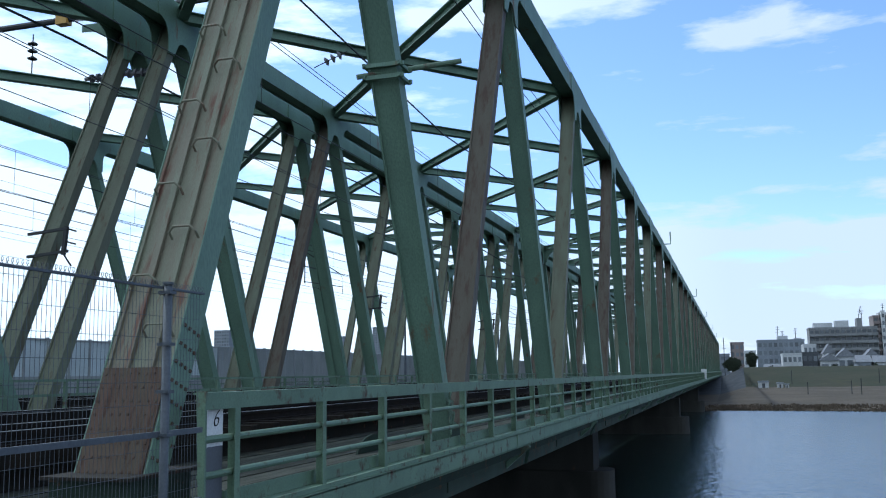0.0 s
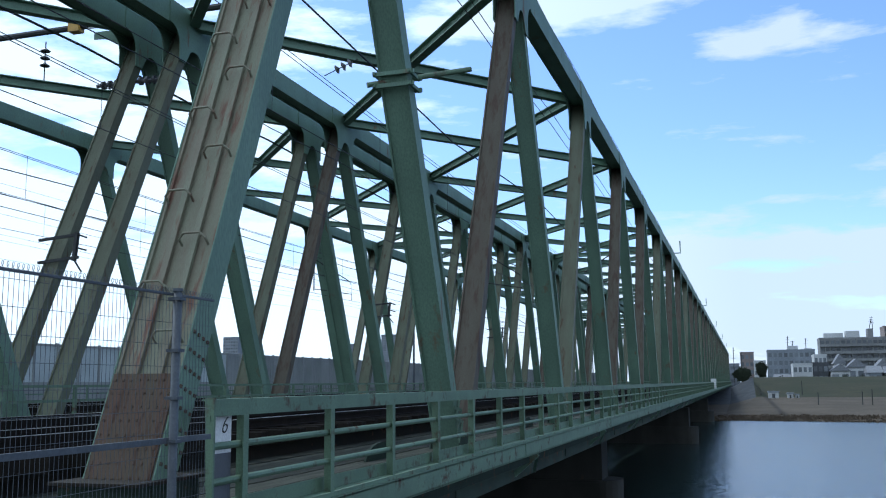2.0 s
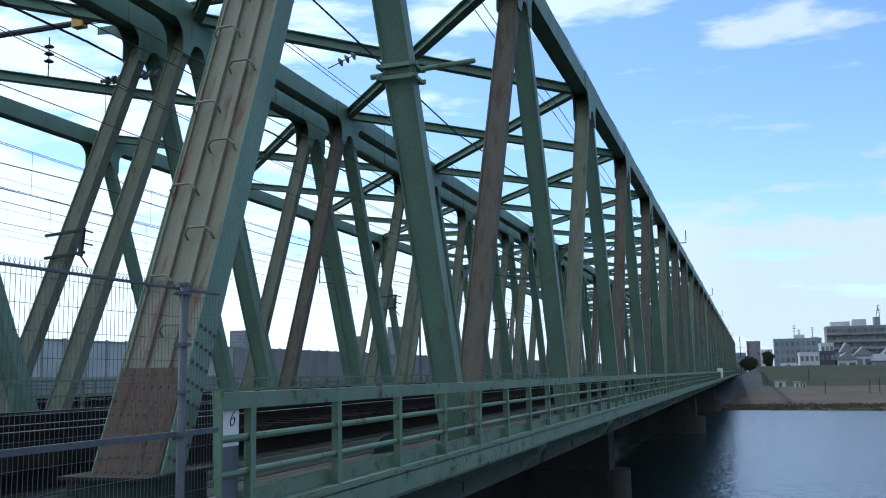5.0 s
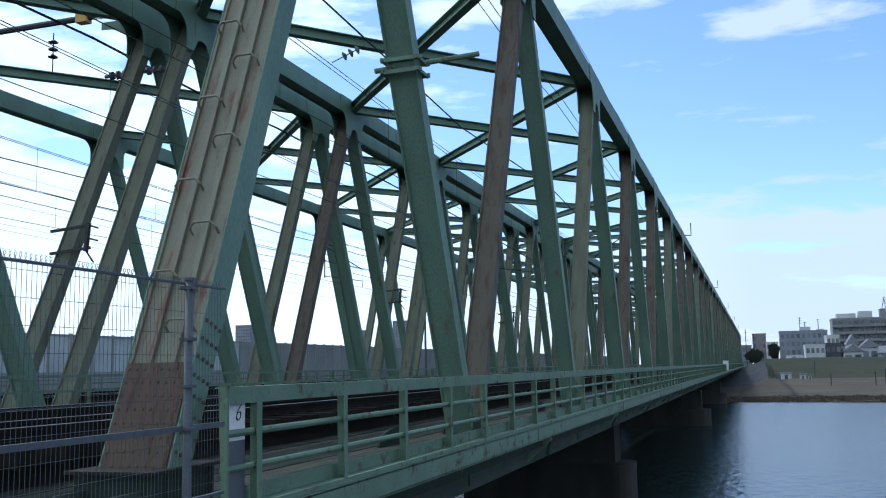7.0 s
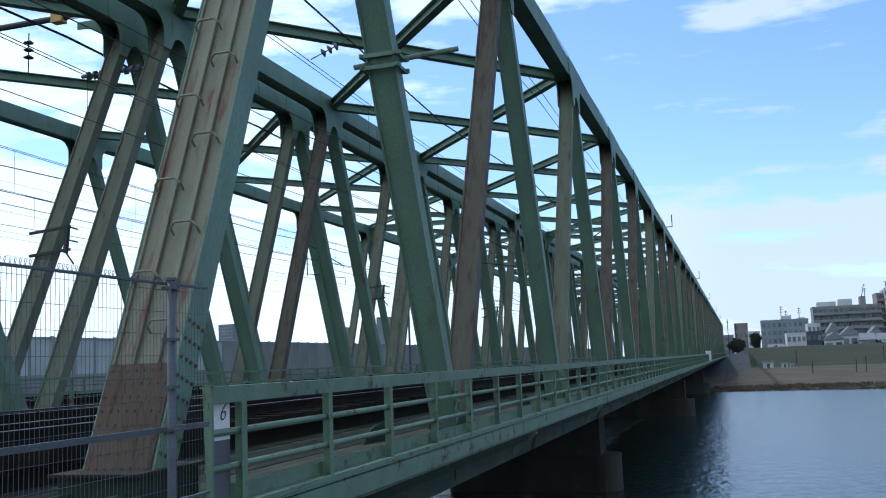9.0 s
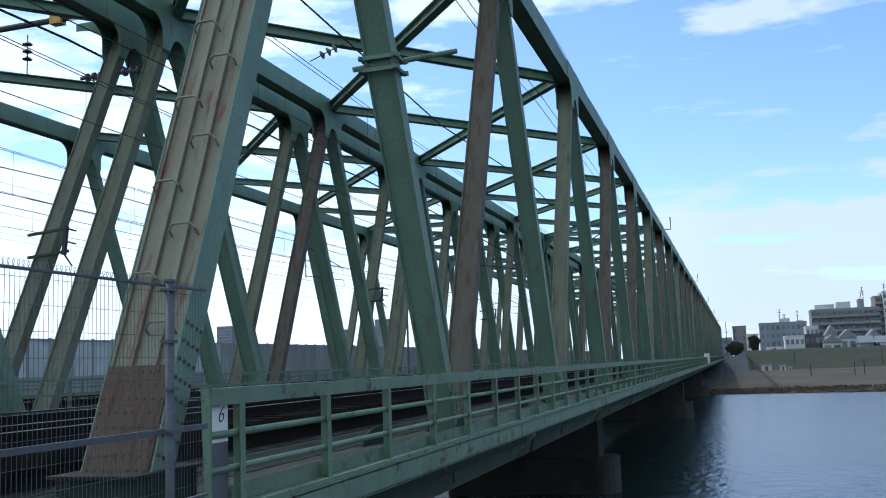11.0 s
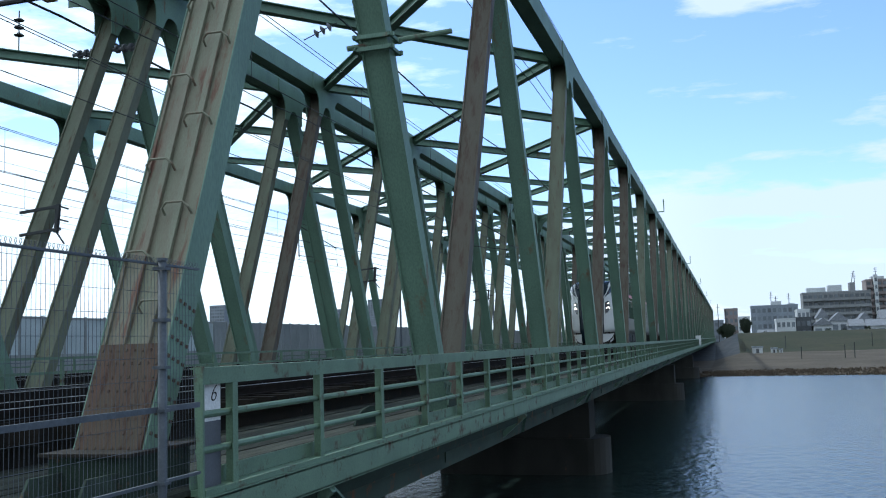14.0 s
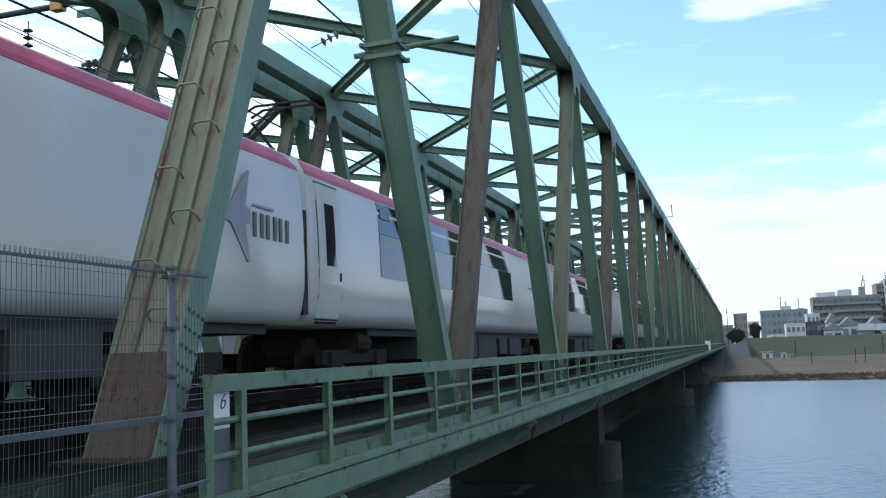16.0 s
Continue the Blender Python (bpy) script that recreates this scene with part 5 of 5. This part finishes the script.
def nose_parts(car):
    # domed black front panel that runs round the corners a little
    bm = bmesh.new()
    pts = [(x, z) for x, z in section(NOSE, True)]
    pts = [(pts[0][0], 0.42)] + pts
    pts += [(-x, z) for x, z in pts[-2::-1]]
    rings = [[bm.verts.new((x * k, NOSE - 0.014 - 0.10 * (1 - k * k), 2.0 + (z - 2.0) * (0.25 + 0.75 * k))) for x, z in pts] for k in (1.0, 0.95, 0.85, 0.65, 0.4, 0.15)]
    rings.insert(0, [bm.verts.new((x, NOSE + 0.01, z)) for x, z in pts])
    for a, b in zip(rings, rings[1:]):
        for i in range(len(pts)):
            j = (i + 1) % len(pts)
            bm.faces.new((a[i], a[j], b[j], b[i]))
    bm.faces.new(rings[-1]), bm.faces.new(rings[0][::-1])
    front = part("front_panel", bm, MASK, car, "black gloss front panel", smooth=True)
    rise = lambda y: math.sin(max(0.0, min(1.0, y)) * math.pi / 2)
    glass_low = lambda y: 0.80 + 0.17 * rise((y - NOSE) / 1.05)
    side_low = lambda y: 0.81 + 0.075 * max(0.0, (y - 0.5) / 2.0) ** 1.3
    side_top = lambda y: 0.812 + 0.122 * rise((y + 0.45) / 0.95) - 0.046 * max(0.0, (y - 1.0) / 1.5) ** 1.4
    for s in (1, -1):
        bm = bmesh.new()
        skin_patch(bm, [NOSE + k for k in (0.0, 0.05, 0.1, 0.17, 0.25, 0.35, 0.45, 0.6, 0.75, 0.9, 1.05, 1.3, 1.6, 2.0)], glass_low, lambda y: 1.0, 0.014, s, 10)
        part("windscreen", bm, SCREEN, front, smooth=True)
        bm = bmesh.new()
        skin_patch(bm, [-0.45 + 0.14 * k for k in range(12)] + [1.4, 1.7, 2.0, 2.25, 2.5], side_low, side_top, 0.012, s, 5)
        part("cab_side_window", bm, GLASS, car, smooth=True)
        bm = bmesh.new()
        skin_panel(bm, NOSE - 0.012, NOSE + 0.988, 0.0, 0.81, 0.010, True, s, 0.02, 5, 14, 0.0, lambda k: 0.055 + 0.03 * k + 0.07 * k ** 3)
        part("front_panel_edge", bm, MASK, front)
        # headlight glass, cut slanting at its lower rear corner
        bm = bmesh.new()
        skin_panel(bm, -0.47, -0.12, 0.435, 0.69, 0.012, True, s, 0.02, 5, 12, 0.03, lambda k: 0.45 + 2.1 * k if k < 0.27 else 1.0 - 0.52 * max(0.0, k - 0.45) ** 1.2 - 3.0 * max(0.0, k - 0.92))
        h = part("headlight", bm, GLASS, car, "dark headlight glass with lit lamps")
        for y, f, r in ((-0.36, 0.545, 0.020), (-0.22, 0.54, 0.038), (-0.25, 0.63, 0.020)):
            x, z = skin(y, f, True)
            bm = bmesh.new()
            c = Vector((s * x, y, z))
            n = Vector((s * 0.62, -0.78, 0)).normalized()
            rod(bm, [c, c + n * 0.03], r, 10)
            part("lamp", bm, LAMP, h, "lit warm white lamp")
        # lower skirt, cut away towards the back, and the dark fin inside it
        for nm, mat, inset, y1, top, bottom, lab in (
                ("skirt", WHITE, 0.0, 0.26, lambda u: 0.915, lambda u: 0.40 + 0.50 * u ** 1.5, "white lower skirt with a cut-away corner"),
                ("skirt_fin", DARK, 0.03, 0.26, lambda u: 0.40 + 0.50 * u ** 1.5, lambda u: 0.38 + 0.20 * u ** 3, "dark fin below the skirt"),
                ("skirt_tip", WHITE, 0.02, 0.26, lambda u: 0.40 + 0.34 * u ** 2, lambda u: 0.38 + 0.18 * u ** 3, "white tip of the lower fin")):
            bm = bmesh.new()
            V = []
            for i in range(13):
                u = i / 12 if nm != "skirt_tip" else 0.55 + 0.45 * i / 12
                y = NOSE - 0.01 + (y1 - NOSE) * u
                x = skin(y, 0.0, True)[0] * 1.01 - inset
                hi, lo = top(u), min(bottom(u), top(u) - 0.01)
                V.append([bm.verts.new(v) for v in ((s * x, y, hi), (s * (x - 0.06 * (0.92 - lo)), y - 0.02, lo), (s * (x - 0.06), y + 0.03, lo), (s * (x - 0.05), y + 0.03, hi))])
            for p0, p1 in zip(V, V[1:]):
                for k in range(4):
                    bm.faces.new((p0[k], p0[(k + 1) % 4], p1[(k + 1) % 4], p1[k]))
            bm.faces.new(V[0]), bm.faces.new(V[-1][::-1])
            part(nm, bm, mat, car, lab)
    bm = bmesh.new()
    cuboid(bm, -0.55, 0.55, NOSE, NOSE + 0.5, 0.42, 0.96)
    cuboid(bm, -1.0, 1.0, NOSE + 0.35, 3.0, 0.90, 1.02)
    rod(bm, [(0, NOSE - 0.16, 0.74), (0, NOSE + 0.2, 0.74)], 0.2, 12)
    cuboid(bm, -0.42, 0.42, NOSE - 0.13, NOSE + 0.1, 0.50, 0.60)
    part("coupler_cover", bm, DARK, car)
    # wiper arms along the foot of the windscreen
    for x in (-0.30, 0.28):
        bm = bmesh.new()
        rod(bm, [(x, NOSE - 0.03, 3.30), (x + 0.12, NOSE + 0.03, 3.44), (x + 0.34, NOSE + 0.05, 3.45)], 0.012, 5)
        part("wiper", bm, BLACK, front)
    # silver bars and a red dot where the front carries its mark
    for z, h in ((1.62, 0.30), (2.06, 0.30), (2.46, 0.32)):
        for x0, x1, lo, hi in ((-0.50, -0.19, 0.0, 0.07), (-0.50, -0.19, 0.23, 0.30)):
            bm = bmesh.new()
            cuboid(bm, x0, x1, NOSE - 0.115, NOSE - 0.03, z + lo, z + hi)
            part("lettering_bar", bm, SILVER, front)
    bm = bmesh.new()
    cuboid(bm, -0.36, -0.31, NOSE - 0.118, NOSE - 0.05, 2.585, 2.635)
    part("red_dot", bm, REDPRINT, front)
    for y0, y1, f0, f1 in ((2.15, 2.75, 0.868, 0.880), (2.80, 3.05, 0.865, 0.893), (3.12, 3.37, 0.868, 0.897), (3.44, 3.70, 0.872, 0.900)):
        bm = bmesh.new()
        skin_panel(bm, y0, y1, f0, f1, 0.008, True, 1, 0.01, 1, 1)
        part("lettering_bar", bm, REDPRINT, car)


def train():
    t = thing("express_train", "white express train with a black nose and rose-red roof edges", "train")
    for i in range(6):
        one_car(t, i)
    nose_parts(t.children[0])
    return t


TRAIN = train()


def motions():
    rows = [(t, pose(TRACKS[0], 5.59 + 31.6 * (15.6 - t), 0)) for t in (0.0, 4.0, 8.0, 12.0, 14.0, 15.0, 15.5, 16.0)]
    walk(TRAIN, rows)


motions()
